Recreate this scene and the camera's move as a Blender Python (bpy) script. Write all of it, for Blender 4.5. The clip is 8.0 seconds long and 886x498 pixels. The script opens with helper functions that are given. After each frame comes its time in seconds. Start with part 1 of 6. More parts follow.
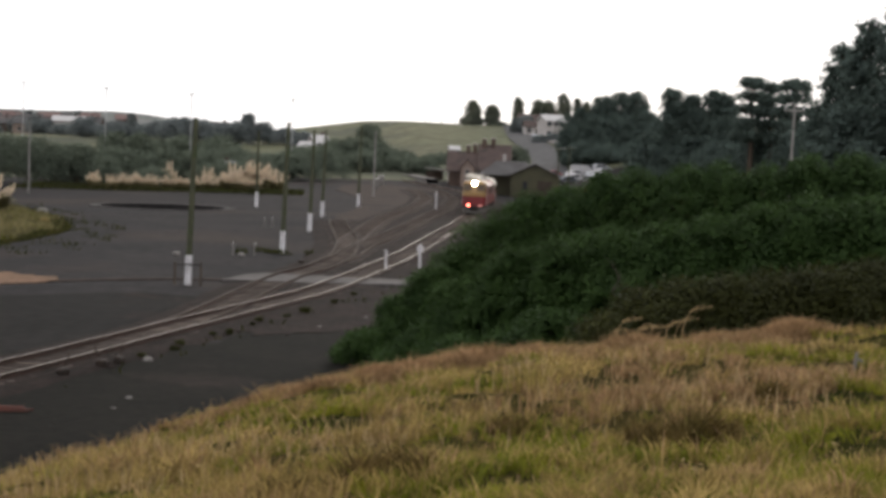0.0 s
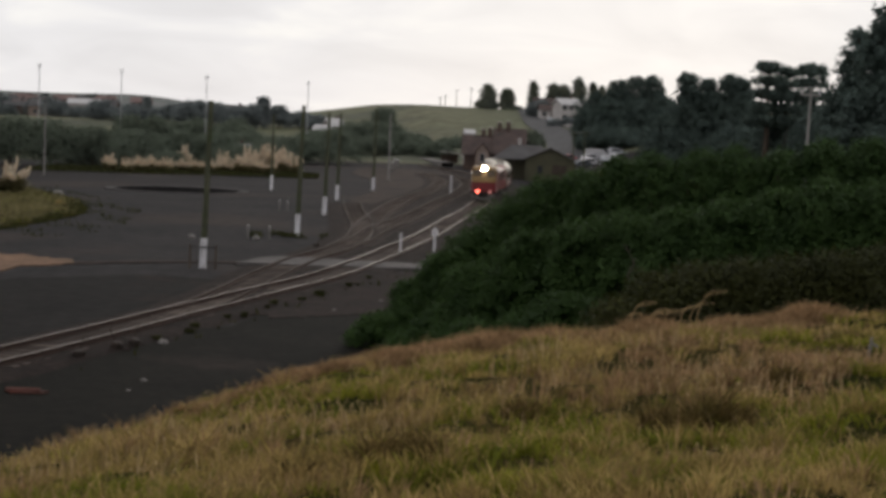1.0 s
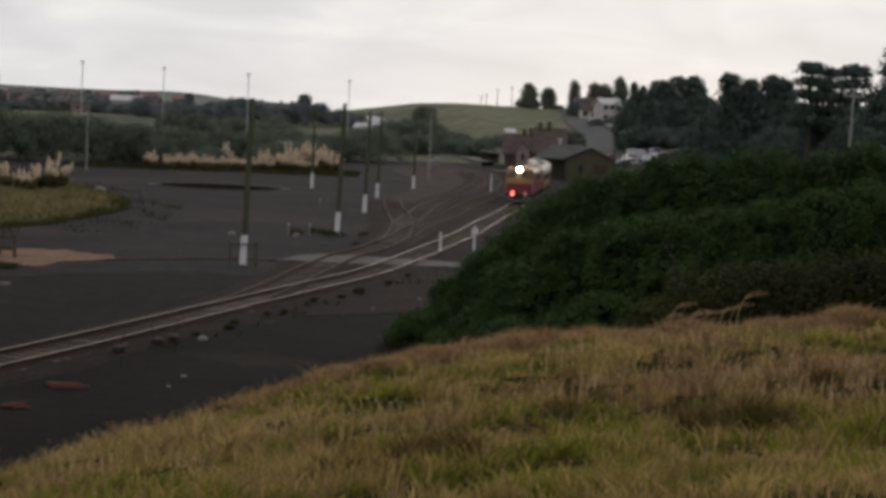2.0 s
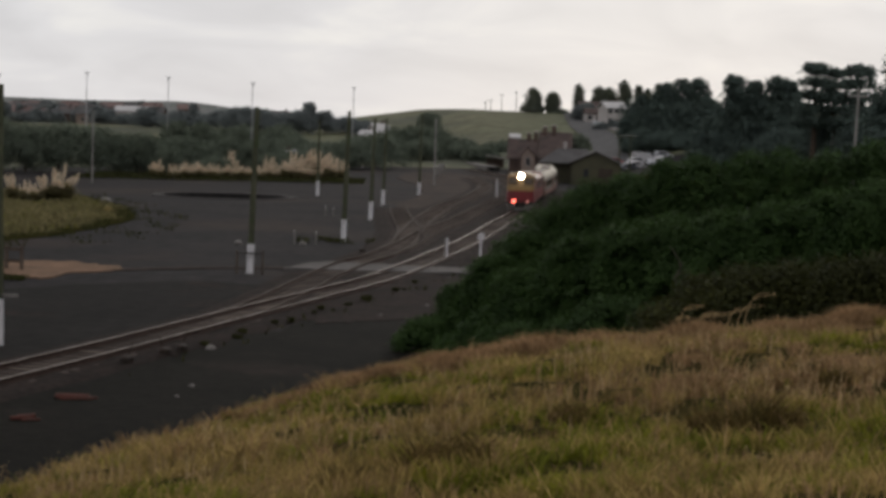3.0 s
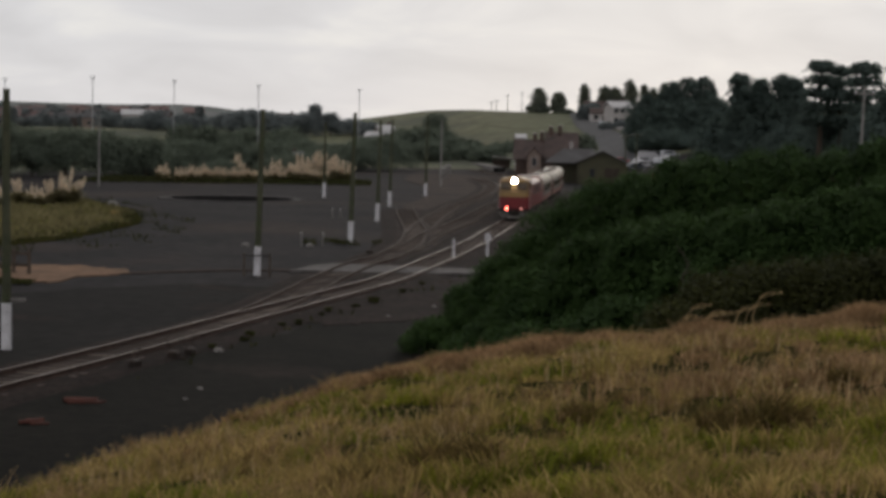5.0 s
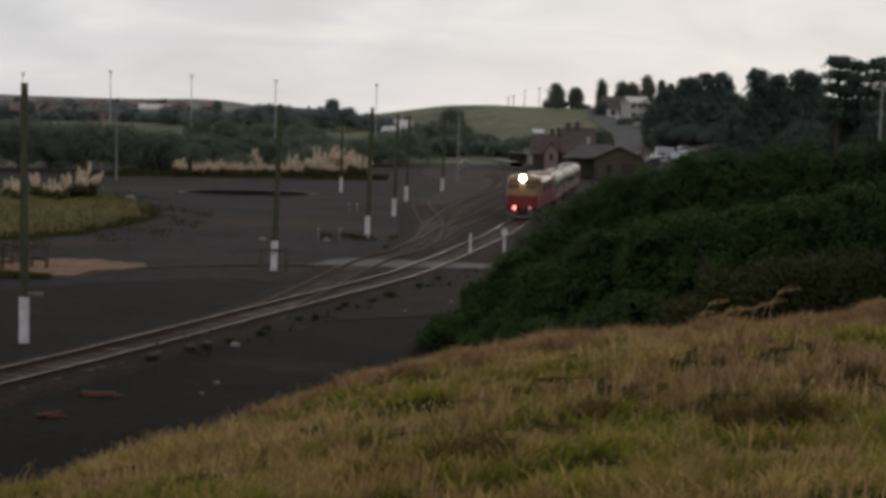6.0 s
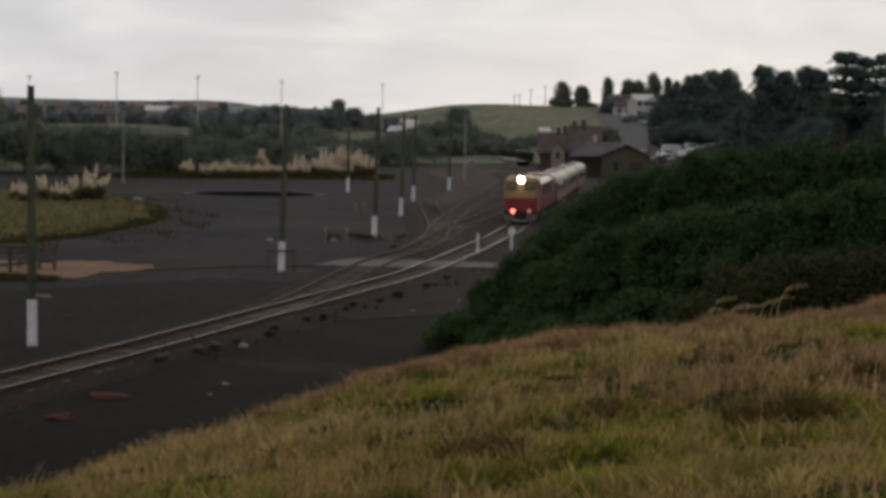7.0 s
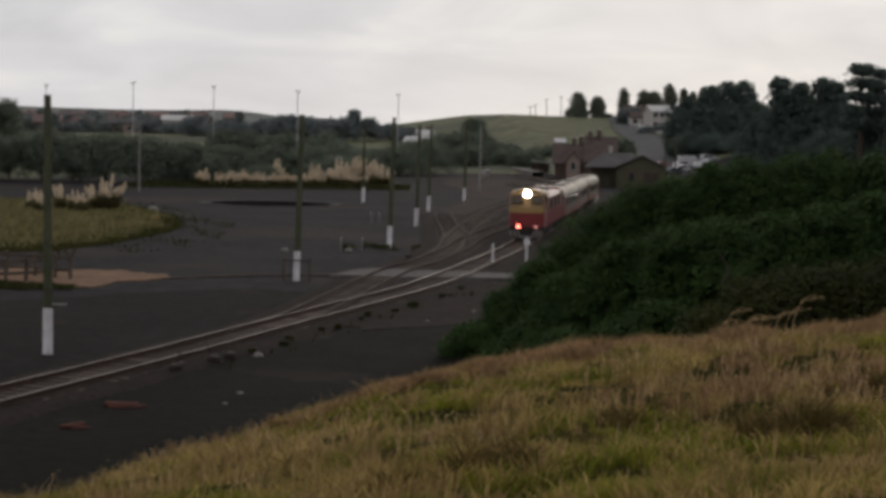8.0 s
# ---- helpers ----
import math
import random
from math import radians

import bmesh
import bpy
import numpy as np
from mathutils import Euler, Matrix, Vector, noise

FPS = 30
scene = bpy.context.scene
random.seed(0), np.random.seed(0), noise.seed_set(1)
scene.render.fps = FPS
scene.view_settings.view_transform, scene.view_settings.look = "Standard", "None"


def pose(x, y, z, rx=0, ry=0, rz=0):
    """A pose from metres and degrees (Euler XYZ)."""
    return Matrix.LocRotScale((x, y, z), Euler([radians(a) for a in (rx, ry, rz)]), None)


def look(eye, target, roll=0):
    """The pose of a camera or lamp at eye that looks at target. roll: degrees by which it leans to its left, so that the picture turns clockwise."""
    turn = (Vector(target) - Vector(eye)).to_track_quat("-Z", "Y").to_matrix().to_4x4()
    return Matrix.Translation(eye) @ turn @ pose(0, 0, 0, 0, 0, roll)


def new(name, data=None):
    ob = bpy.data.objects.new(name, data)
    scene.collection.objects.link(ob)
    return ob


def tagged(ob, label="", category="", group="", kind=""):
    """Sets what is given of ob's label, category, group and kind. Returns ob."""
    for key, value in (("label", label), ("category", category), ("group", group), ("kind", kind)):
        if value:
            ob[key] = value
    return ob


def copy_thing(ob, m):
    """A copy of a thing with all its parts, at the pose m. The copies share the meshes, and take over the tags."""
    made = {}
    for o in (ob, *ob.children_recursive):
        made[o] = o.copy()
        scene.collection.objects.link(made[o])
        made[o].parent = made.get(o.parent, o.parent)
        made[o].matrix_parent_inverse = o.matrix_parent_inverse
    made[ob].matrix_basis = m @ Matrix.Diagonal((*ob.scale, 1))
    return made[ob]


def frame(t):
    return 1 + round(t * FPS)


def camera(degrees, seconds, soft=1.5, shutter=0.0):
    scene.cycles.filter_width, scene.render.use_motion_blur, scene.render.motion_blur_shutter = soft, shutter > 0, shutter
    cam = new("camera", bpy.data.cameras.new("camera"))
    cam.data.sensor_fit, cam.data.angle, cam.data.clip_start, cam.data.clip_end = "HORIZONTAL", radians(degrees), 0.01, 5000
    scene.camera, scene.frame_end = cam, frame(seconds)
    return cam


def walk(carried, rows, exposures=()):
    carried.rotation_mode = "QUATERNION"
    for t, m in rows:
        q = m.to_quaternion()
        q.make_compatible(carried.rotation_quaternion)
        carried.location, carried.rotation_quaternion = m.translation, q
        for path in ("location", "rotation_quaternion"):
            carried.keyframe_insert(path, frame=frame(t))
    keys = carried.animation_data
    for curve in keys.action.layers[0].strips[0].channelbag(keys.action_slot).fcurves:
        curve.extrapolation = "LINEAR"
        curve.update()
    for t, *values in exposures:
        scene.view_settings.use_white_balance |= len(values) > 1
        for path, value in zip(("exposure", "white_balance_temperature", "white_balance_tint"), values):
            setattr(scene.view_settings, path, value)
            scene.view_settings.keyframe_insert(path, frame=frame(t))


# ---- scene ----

# ---- camera: a hand-held long lens on a grassy bank, panning with the train ----
EYE = (0.0, 0.0, 8.2)


def aim(yaw, pitch, roll):
    """A pose at EYE: yaw to the right of +y, pitch upwards, roll turns the picture clockwise (degrees)."""
    a, b = radians(yaw), radians(pitch)
    way = Vector((math.sin(a) * math.cos(b), math.cos(a) * math.cos(b), math.sin(b)))
    return look(EYE, Vector(EYE) + way * 100, roll)


cam = camera(29.29, 8.0, soft=3.8)
PAN = [
    (0, 3.624, -3.546, 2.110),
    (0.5, 3.505, -3.788, 1.861),
    (1, 3.148, -4.115, 2.253),
    (1.5, 2.136, -4.311, 2.495),
    (2, 1.807, -4.211, 2.622),
    (2.2, 1.370, -4.286, 2.226),
    (3.3, 1.557, -3.956, 1.619),
    (3.5, 1.443, -3.957, 1.557),
    (4, 1.446, -3.777, 1.757),
    (4.2, 1.310, -4.026, 1.603),
    (5.3, 1.270, -3.986, 1.188),
    (5.5, 0.947, -4.102, 1.225),
    (6, 0.782, -4.174, 1.421),
    (6.5, 0.742, -4.453, 1.403),
    (7, 0.537, -4.201, 0.961),
    (7.5, 0.465, -3.804, 0.817),
    (8, 0.018, -3.863, 1.148),
]
walk(cam, [(t, aim(a, b, c)) for t, a, b, c in PAN],
     exposures=[(0.0, 0.98), (0.3, 0.75), (0.6, 0.48), (1.0, 0.33), (1.5, 0.25), (2.2, 0.18), (4.0, 0.09), (8.0, 0.06)])

# ---- world: a bright even overcast over a low clouded sun ----
SUN_EL, SUN_AZ = 14.0, 12.0
world = bpy.data.worlds.new("world")
scene.world = world
world.use_nodes = True
wn, wl = world.node_tree.nodes, world.node_tree.links
wn.clear()
w_out, w_bg = wn.new("ShaderNodeOutputWorld"), wn.new("ShaderNodeBackground")
w_sky = wn.new("ShaderNodeTexSky")
w_sky.sky_type, w_sky.sun_disc = "NISHITA", False
w_sky.sun_elevation, w_sky.sun_rotation = radians(SUN_EL), radians(SUN_AZ)
w_scale = wn.new("ShaderNodeVectorMath")
w_scale.operation = "SCALE"
w_scale.inputs["Scale"].default_value = 0.03
wl.new(w_sky.outputs[0], w_scale.inputs[0])
w_co, w_map = wn.new("ShaderNodeTexCoord"), wn.new("ShaderNodeMapping")
w_map.inputs["Scale"].default_value = (9, 9, 34)
w_map.inputs["Location"].default_value = (3.1, 0.4, 0.7)
wl.new(w_co.outputs["Generated"], w_map.inputs["Vector"])
w_noise = wn.new("ShaderNodeTexNoise")
w_noise.inputs["Scale"].default_value, w_noise.inputs["Detail"].default_value = 1.0, 6
w_noise.inputs["Roughness"].default_value, w_noise.inputs["Distortion"].default_value = 0.52, 0.5
wl.new(w_map.outputs[0], w_noise.inputs["Vector"])
w_ramp = wn.new("ShaderNodeValToRGB")
w_ramp.color_ramp.elements[0].position, w_ramp.color_ramp.elements[0].color = 0.30, (0.60, 0.596, 0.612, 1)
w_ramp.color_ramp.elements[1].position, w_ramp.color_ramp.elements[1].color = 0.72, (0.78, 0.768, 0.755, 1)
w_mid = w_ramp.color_ramp.elements.new(0.55)
w_mid.color = (0.685, 0.68, 0.695, 1)
wl.new(w_noise.outputs["Fac"], w_ramp.inputs[0])
w_dot, w_near, w_glow = wn.new("ShaderNodeVectorMath"), wn.new("ShaderNodeMapRange"), wn.new("ShaderNodeMix")
w_dot.operation = "DOT_PRODUCT"
w_dot.inputs[1].default_value = (math.sin(radians(8)) * math.cos(radians(5)), math.cos(radians(8)) * math.cos(radians(5)), math.sin(radians(5)))
wl.new(w_co.outputs["Generated"], w_dot.inputs[0])
w_near.interpolation_type = "SMOOTHSTEP"
w_near.inputs["From Min"].default_value, w_near.inputs["From Max"].default_value = math.cos(radians(11)), 1.0
w_near.inputs["To Max"].default_value = 0.4
wl.new(w_dot.outputs["Value"], w_near.inputs["Value"])
w_part = wn.new("ShaderNodeMath")
w_part.operation = "MULTIPLY"
w_part.use_clamp = True
wl.new(w_near.outputs["Result"], w_part.inputs[0])
wl.new(w_noise.outputs["Fac"], w_part.inputs[1])
w_glow.data_type = "RGBA"
w_glow.inputs["B"].default_value = (0.94, 0.90, 0.84, 1)
wl.new(w_part.outputs[0], w_glow.inputs["Factor"])
wl.new(w_ramp.outputs[0], w_glow.inputs["A"])
w_mix = wn.new("ShaderNodeMix")
w_mix.data_type = "RGBA"
w_mix.inputs["Factor"].default_value = 0.94
wl.new(w_scale.outputs[0], w_mix.inputs["A"])
wl.new(w_glow.outputs["Result"], w_mix.inputs["B"])
wl.new(w_mix.outputs["Result"], w_bg.inputs["Color"])
w_bg.inputs["Strength"].default_value = 1.0
wl.new(w_bg.outputs[0], w_out.inputs[0])

sun = new("sun", bpy.data.lights.new("sun", "SUN"))
sun.data.energy, sun.data.angle, sun.data.color = 0.5, radians(25), (1.0, 0.93, 0.84)
sun.matrix_world = look((0, 0, 100), Vector((0, 0, 100)) - Vector((
    math.sin(radians(SUN_AZ)) * math.cos(radians(SUN_EL)), math.cos(radians(SUN_AZ)) * math.cos(radians(SUN_EL)), math.sin(radians(SUN_EL)))))

# ---- materials ----
def material(name, base, other=None, scale=3.0, rough=0.8, metal=0.0, bump=0.0, bump_scale=30.0, fine=0.25, islands=0.0,
             objects=0.0, stain=None, stain_scale=0.3, stain_at=0.55, glow=None, through_light=0.0):
    """A rough procedural surface: two colours mixed by a coarse noise, a finer grain in brightness, stains and bump."""
    m = bpy.data.materials.new(name)
    m.use_nodes = True
    n, l = m.node_tree.nodes, m.node_tree.links
    bsdf = n["Principled BSDF"]
    bsdf.inputs["Roughness"].default_value, bsdf.inputs["Metallic"].default_value = rough, metal
    if rough > 0.55:
        bsdf.inputs["Specular IOR Level"].default_value = 0.03 if rough > 0.85 else 0.15
    co = n.new("ShaderNodeTexCoord")

    def noise_of(s, detail=5.0):
        t = n.new("ShaderNodeTexNoise")
        t.inputs["Scale"].default_value, t.inputs["Detail"].default_value = s, detail
        l.new(co.outputs["Object"], t.inputs["Vector"])
        return t.outputs["Fac"]

    def spread(sock, low, high):
        r = n.new("ShaderNodeMapRange")
        r.inputs["From Min"].default_value, r.inputs["From Max"].default_value = 0.3, 0.7
        r.inputs["To Min"].default_value, r.inputs["To Max"].default_value = low, high
        l.new(sock, r.inputs["Value"])
        return r.outputs["Result"]

    def blend(fac, a, b):
        x = n.new("ShaderNodeMix")
        x.data_type = "RGBA"
        l.new(fac, x.inputs["Factor"])
        for sock, v in (("A", a), ("B", b)):
            if isinstance(v, tuple):
                x.inputs[sock].default_value = (*v, 1)
            else:
                l.new(v, x.inputs[sock])
        return x.outputs["Result"]

    other = other or tuple(c * 0.75 for c in base)
    colour = blend(spread(noise_of(scale), 0, 1), base, other)
    if stain:
        r = n.new("ShaderNodeMapRange")
        r.inputs["From Min"].default_value, r.inputs["From Max"].default_value = stain_at, stain_at + 0.12
        l.new(noise_of(stain_scale, 7), r.inputs["Value"])
        colour = blend(r.outputs["Result"], colour, stain)
    values = [spread(noise_of(scale * 9), 1 - fine, 1 + fine)]
    if islands:
        g = n.new("ShaderNodeNewGeometry")
        r = n.new("ShaderNodeMapRange")
        r.inputs["To Min"].default_value, r.inputs["To Max"].default_value = 1 - islands, 1 + islands
        l.new(g.outputs["Random Per Island"], r.inputs["Value"])
        values.append(r.outputs["Result"])
    if objects:
        g = n.new("ShaderNodeObjectInfo")
        r = n.new("ShaderNodeMapRange")
        r.inputs["To Min"].default_value, r.inputs["To Max"].default_value = 1 - objects, 1 + objects
        l.new(g.outputs["Random"], r.inputs["Value"])
        values.append(r.outputs["Result"])
    for v in values:
        s = n.new("ShaderNodeVectorMath")
        s.operation = "SCALE"
        l.new(colour, s.inputs[0])
        l.new(v, s.inputs["Scale"])
        colour = s.outputs[0]
    l.new(colour, bsdf.inputs["Base Color"])
    if bump:
        b = n.new("ShaderNodeBump")
        b.inputs["Strength"].default_value, b.inputs["Distance"].default_value = bump, 0.05
        l.new(noise_of(bump_scale, 6), b.inputs["Height"])
        l.new(b.outputs[0], bsdf.inputs["Normal"])
    if glow:
        bsdf.inputs["Emission Color"].default_value = (*glow[0], 1)
        bsdf.inputs["Emission Strength"].default_value = glow[1]
    if through_light:
        tr = n.new("ShaderNodeBsdfTranslucent")
        l.new(colour, tr.inputs["Color"])
        mx = n.new("ShaderNodeMixShader")
        mx.inputs[0].default_value = through_light
        l.new(bsdf.outputs[0], mx.inputs[1])
        l.new(tr.outputs[0], mx.inputs[2])
        l.new(mx.outputs[0], n["Material Output"].inputs["Surface"])
    return m


M_GRAVEL = material("yard_gravel", (0.0185, 0.0175, 0.018), (0.028, 0.0255, 0.0255), 0.12, 0.95, bump=0.6, bump_scale=6, fine=0.3,
                    stain=(0.036, 0.029, 0.026), stain_scale=0.05, stain_at=0.52)
M_BALLAST = material("ballast", (0.027, 0.0195, 0.017), (0.014, 0.0115, 0.0105), 0.5, 0.95, bump=0.9, bump_scale=7, fine=0.45)
# soil darkened so the gaps between tufts look shaded
M_SOIL = material("bank_soil", (0.036, 0.030, 0.011), (0.020, 0.022, 0.007), 0.8, 0.95, bump=0.6, bump_scale=8)
M_SOIL.node_tree.nodes["Principled BSDF"].inputs["Specular IOR Level"].default_value = 0.0
M_PASTURE = material("pasture", (0.092, 0.100, 0.062), (0.125, 0.118, 0.075), 0.03, 0.95, bump=0.3, bump_scale=1.0, fine=0.3, stain=(0.075, 0.078, 0.058), stain_scale=0.02, stain_at=0.5)
# farmland greyed: distance haze is mixed into its colour
M_HAZYLAND = material("hazy_farmland", (0.10, 0.11, 0.10), (0.14, 0.14, 0.135), 0.006, 0.95, fine=0.3)
M_CONCRETE = material("worn_concrete", (0.21, 0.195, 0.185), (0.15, 0.14, 0.13), 0.6, 0.9, bump=0.3, bump_scale=10)
M_CROSSING = material("pale_bitumen", (0.115, 0.105, 0.10), (0.08, 0.074, 0.071), 0.4, 0.9, bump=0.3, bump_scale=12)
M_ASPHALT = material("asphalt", (0.085, 0.083, 0.084), (0.065, 0.064, 0.066), 0.1, 0.9, bump=0.3, bump_scale=8)
M_SAND = material("bare_clay", (0.19, 0.115, 0.075), (0.105, 0.072, 0.05), 0.3, 0.95, bump=0.4, bump_scale=5)
M_RAIL = material("rail_steel", (0.27, 0.222, 0.195), (0.18, 0.145, 0.128), 2.0, 0.52, 0.6, fine=0.1)
M_RAILSIDE = material("rail_rust", (0.055, 0.034, 0.026), (0.035, 0.023, 0.018), 3.0, 0.85, bump=0.2)
M_RUSTY = material("rusty_rail", (0.070, 0.048, 0.038), (0.042, 0.030, 0.024), 2.0, 0.75, 0.1)
M_SLEEPER = material("old_sleeper", (0.10, 0.08, 0.068), (0.05, 0.04, 0.035), 3.0, 0.9, bump=0.4, bump_scale=14, objects=0.4, islands=0.3)
M_POLE = material("weathered_pole", (0.085, 0.085, 0.055), (0.05, 0.055, 0.036), 1.5, 0.9, bump=0.4, bump_scale=18, stain=(0.05, 0.065, 0.03), stain_scale=1.2)
M_WHITE = material("white_paint", (0.66, 0.64, 0.66), (0.48, 0.46, 0.47), 2.5, 0.7, bump=0.15, stain=(0.30, 0.27, 0.25), stain_scale=2.2, stain_at=0.6)
M_TIMBER = material("grey_timber", (0.10, 0.08, 0.065), (0.06, 0.048, 0.04), 2.0, 0.9, bump=0.3, objects=0.25)
M_IRON = material("dark_iron", (0.028, 0.024, 0.022), (0.05, 0.035, 0.026), 3.0, 0.7, 0.4)
M_REDRUST = material("red_iron", (0.10, 0.035, 0.026), (0.06, 0.028, 0.022), 3.0, 0.8)
M_LEAF = material("thicket_leaf", (0.049, 0.088, 0.022), (0.021, 0.042, 0.012), 0.75, 0.7, islands=0.22, fine=0.2, through_light=0.3)
M_LEAF_OLIVE = material("olive_leaf", (0.044, 0.046, 0.011), (0.020, 0.024, 0.007), 0.9, 0.65, islands=0.3, through_light=0.3)
# needle colour raised towards blue-grey for haze in front of the pines
M_PINE = material("hazed_pine_needles", (0.088, 0.116, 0.098), (0.058, 0.080, 0.072), 0.3, 0.75, islands=0.2, through_light=0.25)
# far tree and cypress leaves are lightened to carry the haze of distance
M_HAZEDTREE = material("hazed_far_tree_leaf", (0.150, 0.172, 0.130), (0.098, 0.118, 0.092), 0.22, 0.9, islands=0.18, through_light=0.35)
M_CYPRESS = material("hazed_cypress_leaf", (0.150, 0.160, 0.118), (0.11, 0.125, 0.105), 0.2, 0.9, islands=0.18, through_light=0.35)
M_BARK = material("bark", (0.085, 0.065, 0.05), (0.05, 0.04, 0.032), 2.0, 0.9, bump=0.6, bump_scale=12)
M_TWIG = material("dead_twig", (0.12, 0.10, 0.08), (0.08, 0.07, 0.058), 2.0, 0.9)
M_DRY = material("dry_grass", (0.43, 0.305, 0.115), (0.19, 0.136, 0.045), 1.6, 0.75, islands=0.55, fine=0.15, stain=(0.20, 0.175, 0.036), stain_scale=0.6, stain_at=0.55, through_light=0.3)
M_GREEN = material("green_grass", (0.225, 0.222, 0.022), (0.098, 0.110, 0.012), 1.4, 0.7, islands=0.45, fine=0.15, through_light=0.3)
M_SEED = material("seed_head", (0.42, 0.305, 0.165), (0.28, 0.195, 0.10), 1.0, 0.8, islands=0.4, through_light=0.3)
M_ROSY = material("rosy_dry_grass", (0.36, 0.228, 0.122), (0.18, 0.112, 0.055), 1.6, 0.8, islands=0.6, fine=0.15, through_light=0.3)
M_TUSSOCK = material("brown_tussock", (0.16, 0.108, 0.038), (0.075, 0.058, 0.017), 2.4, 0.8, islands=0.5, through_light=0.2)
M_PLUME = material("pampas_plume", (0.70, 0.60, 0.46), (0.50, 0.41, 0.31), 0.8, 0.9, islands=0.3, through_light=0.35)
M_PAMPAS = material("pampas_blade", (0.21, 0.175, 0.085), (0.13, 0.12, 0.055), 0.5, 0.8, islands=0.4, through_light=0.25)
M_CINDER = material("cinder", (0.0068, 0.0065, 0.0052), (0.0112, 0.0100, 0.0080), 0.25, 0.95, bump=0.7, bump_scale=6, fine=0.35, stain=(0.024, 0.018, 0.0155), stain_scale=0.12, stain_at=0.6)
# a darker tone of the yard gravel
M_DARKGRAVEL = material("dark_gravel", (0.0105, 0.0098, 0.0092), (0.0160, 0.0145, 0.0135), 0.15, 0.95, bump=0.6, bump_scale=6, fine=0.35, stain=(0.026, 0.018, 0.015), stain_scale=0.16, stain_at=0.6)
# one dark tone for the wall and floor of the pit
M_PITWALL = material("dark_brick", (0.026, 0.024, 0.024), (0.016, 0.015, 0.015), 1.5, 0.95)
# leaves paled and blued: the haze over the town is in this colour
M_HAZYTREE = material("hazy_town_tree_leaf", (0.185, 0.205, 0.200), (0.140, 0.158, 0.160), 0.12, 0.9, islands=0.18, through_light=0.35)
M_RIM = material("stained_concrete", (0.075, 0.07, 0.068), (0.05, 0.046, 0.045), 0.4, 0.95)
M_BROWN = material("brown_yard_earth", (0.050, 0.037, 0.031), (0.032, 0.025, 0.022), 0.15, 0.95, bump=0.5, bump_scale=5, fine=0.35, stain=(0.022, 0.02, 0.02), stain_scale=0.1)

# ---- mesh helpers ----
def mesh_of(name, verts, faces, mat, smooth=False):
    me = bpy.data.meshes.new(name)
    me.from_pydata([tuple(v) for v in verts], [], [tuple(f) for f in faces])
    for m in mat if isinstance(mat, (list, tuple)) else [mat]:
        me.materials.append(m)
    if smooth:
        me.polygons.foreach_set("use_smooth", [True] * len(me.polygons))
    me.update()
    return me


def part(name, bm, mat, parent, label="", smooth=False):
    """One mesh object from a bmesh, under a thing or a part."""
    me = bpy.data.meshes.new(name)
    bmesh.ops.recalc_face_normals(bm, faces=bm.faces)
    bm.to_mesh(me)
    bm.free()
    me.materials.append(mat)
    if smooth:
        me.polygons.foreach_set("use_smooth", [True] * len(me.polygons))
    ob = new(name, me)
    ob.parent = parent
    if label:
        tagged(ob, label)
    return ob


def part_mesh(name, me, parent, label="", kind=""):
    ob = new(name, me)
    ob.parent = parent
    return tagged(ob, label, kind=kind)


def thing(name, label, category, m=None, group="", kind=""):
    """An Empty that carries the parts of a thing."""
    ob = new(name)
    ob.empty_display_size = 0.2
    if m is not None:
        ob.matrix_basis = m
    return tagged(ob, label, category, group, kind)


def box(bm, lo, hi, bevel=0.0, m=None):
    c = [(a + b) / 2 for a, b in zip(lo, hi)]
    s = [abs(b - a) for a, b in zip(lo, hi)]
    mat = Matrix.Translation(c) @ Matrix.Diagonal((*s, 1))
    made = bmesh.ops.create_cube(bm, size=1, matrix=(m @ mat) if m is not None else mat)
    if bevel:
        edges = {e for v in made["verts"] for e in v.link_edges}
        bmesh.ops.bevel(bm, geom=list(edges), offset=bevel, segments=1, affect="EDGES", profile=0.7)
    return bm


def rod(bm, a, b, r0, r1=None, seg=8):
    a, b = Vector(a), Vector(b)
    d = b - a
    m = Matrix.Translation((a + b) / 2) @ d.to_track_quat("Z", "Y").to_matrix().to_4x4()
    bmesh.ops.create_cone(bm, cap_ends=True, segments=seg, radius1=r0, radius2=r1 if r1 is not None else r0, depth=d.length, matrix=m)
    return bm


def prism(bm, outline, axis, lo, hi):
    """An outline of (u, v) drawn out along an axis between lo and hi."""
    def at(u, v, w):
        return {"x": (w, u, v), "y": (u, w, v), "z": (u, v, w)}[axis]
    a = [bm.verts.new(at(u, v, lo)) for u, v in outline]
    b = [bm.verts.new(at(u, v, hi)) for u, v in outline]
    n = len(outline)
    bm.faces.new(a)
    bm.faces.new(b[::-1])
    for i in range(n):
        bm.faces.new((a[i], b[i], b[(i + 1) % n], a[(i + 1) % n]))
    return bm


def B():
    return bmesh.new()


def cat(points, n=8):
    """A smooth line (Catmull-Rom) through the points, n steps a stretch, as an array."""
    p = [np.array(q, float) for q in points]
    p = [2 * p[0] - p[1]] + p + [2 * p[-1] - p[-2]]
    out = []
    for i in range(1, len(p) - 2):
        for k in range(n):
            t = k / n
            out.append(0.5 * (2 * p[i] + (p[i + 1] - p[i - 1]) * t + (2 * p[i - 1] - 5 * p[i] + 4 * p[i + 1] - p[i + 2]) * t * t
                              + (3 * p[i] - p[i - 1] - 3 * p[i + 1] + p[i + 2]) * t ** 3))
    out.append(p[-2])
    return np.array(out)


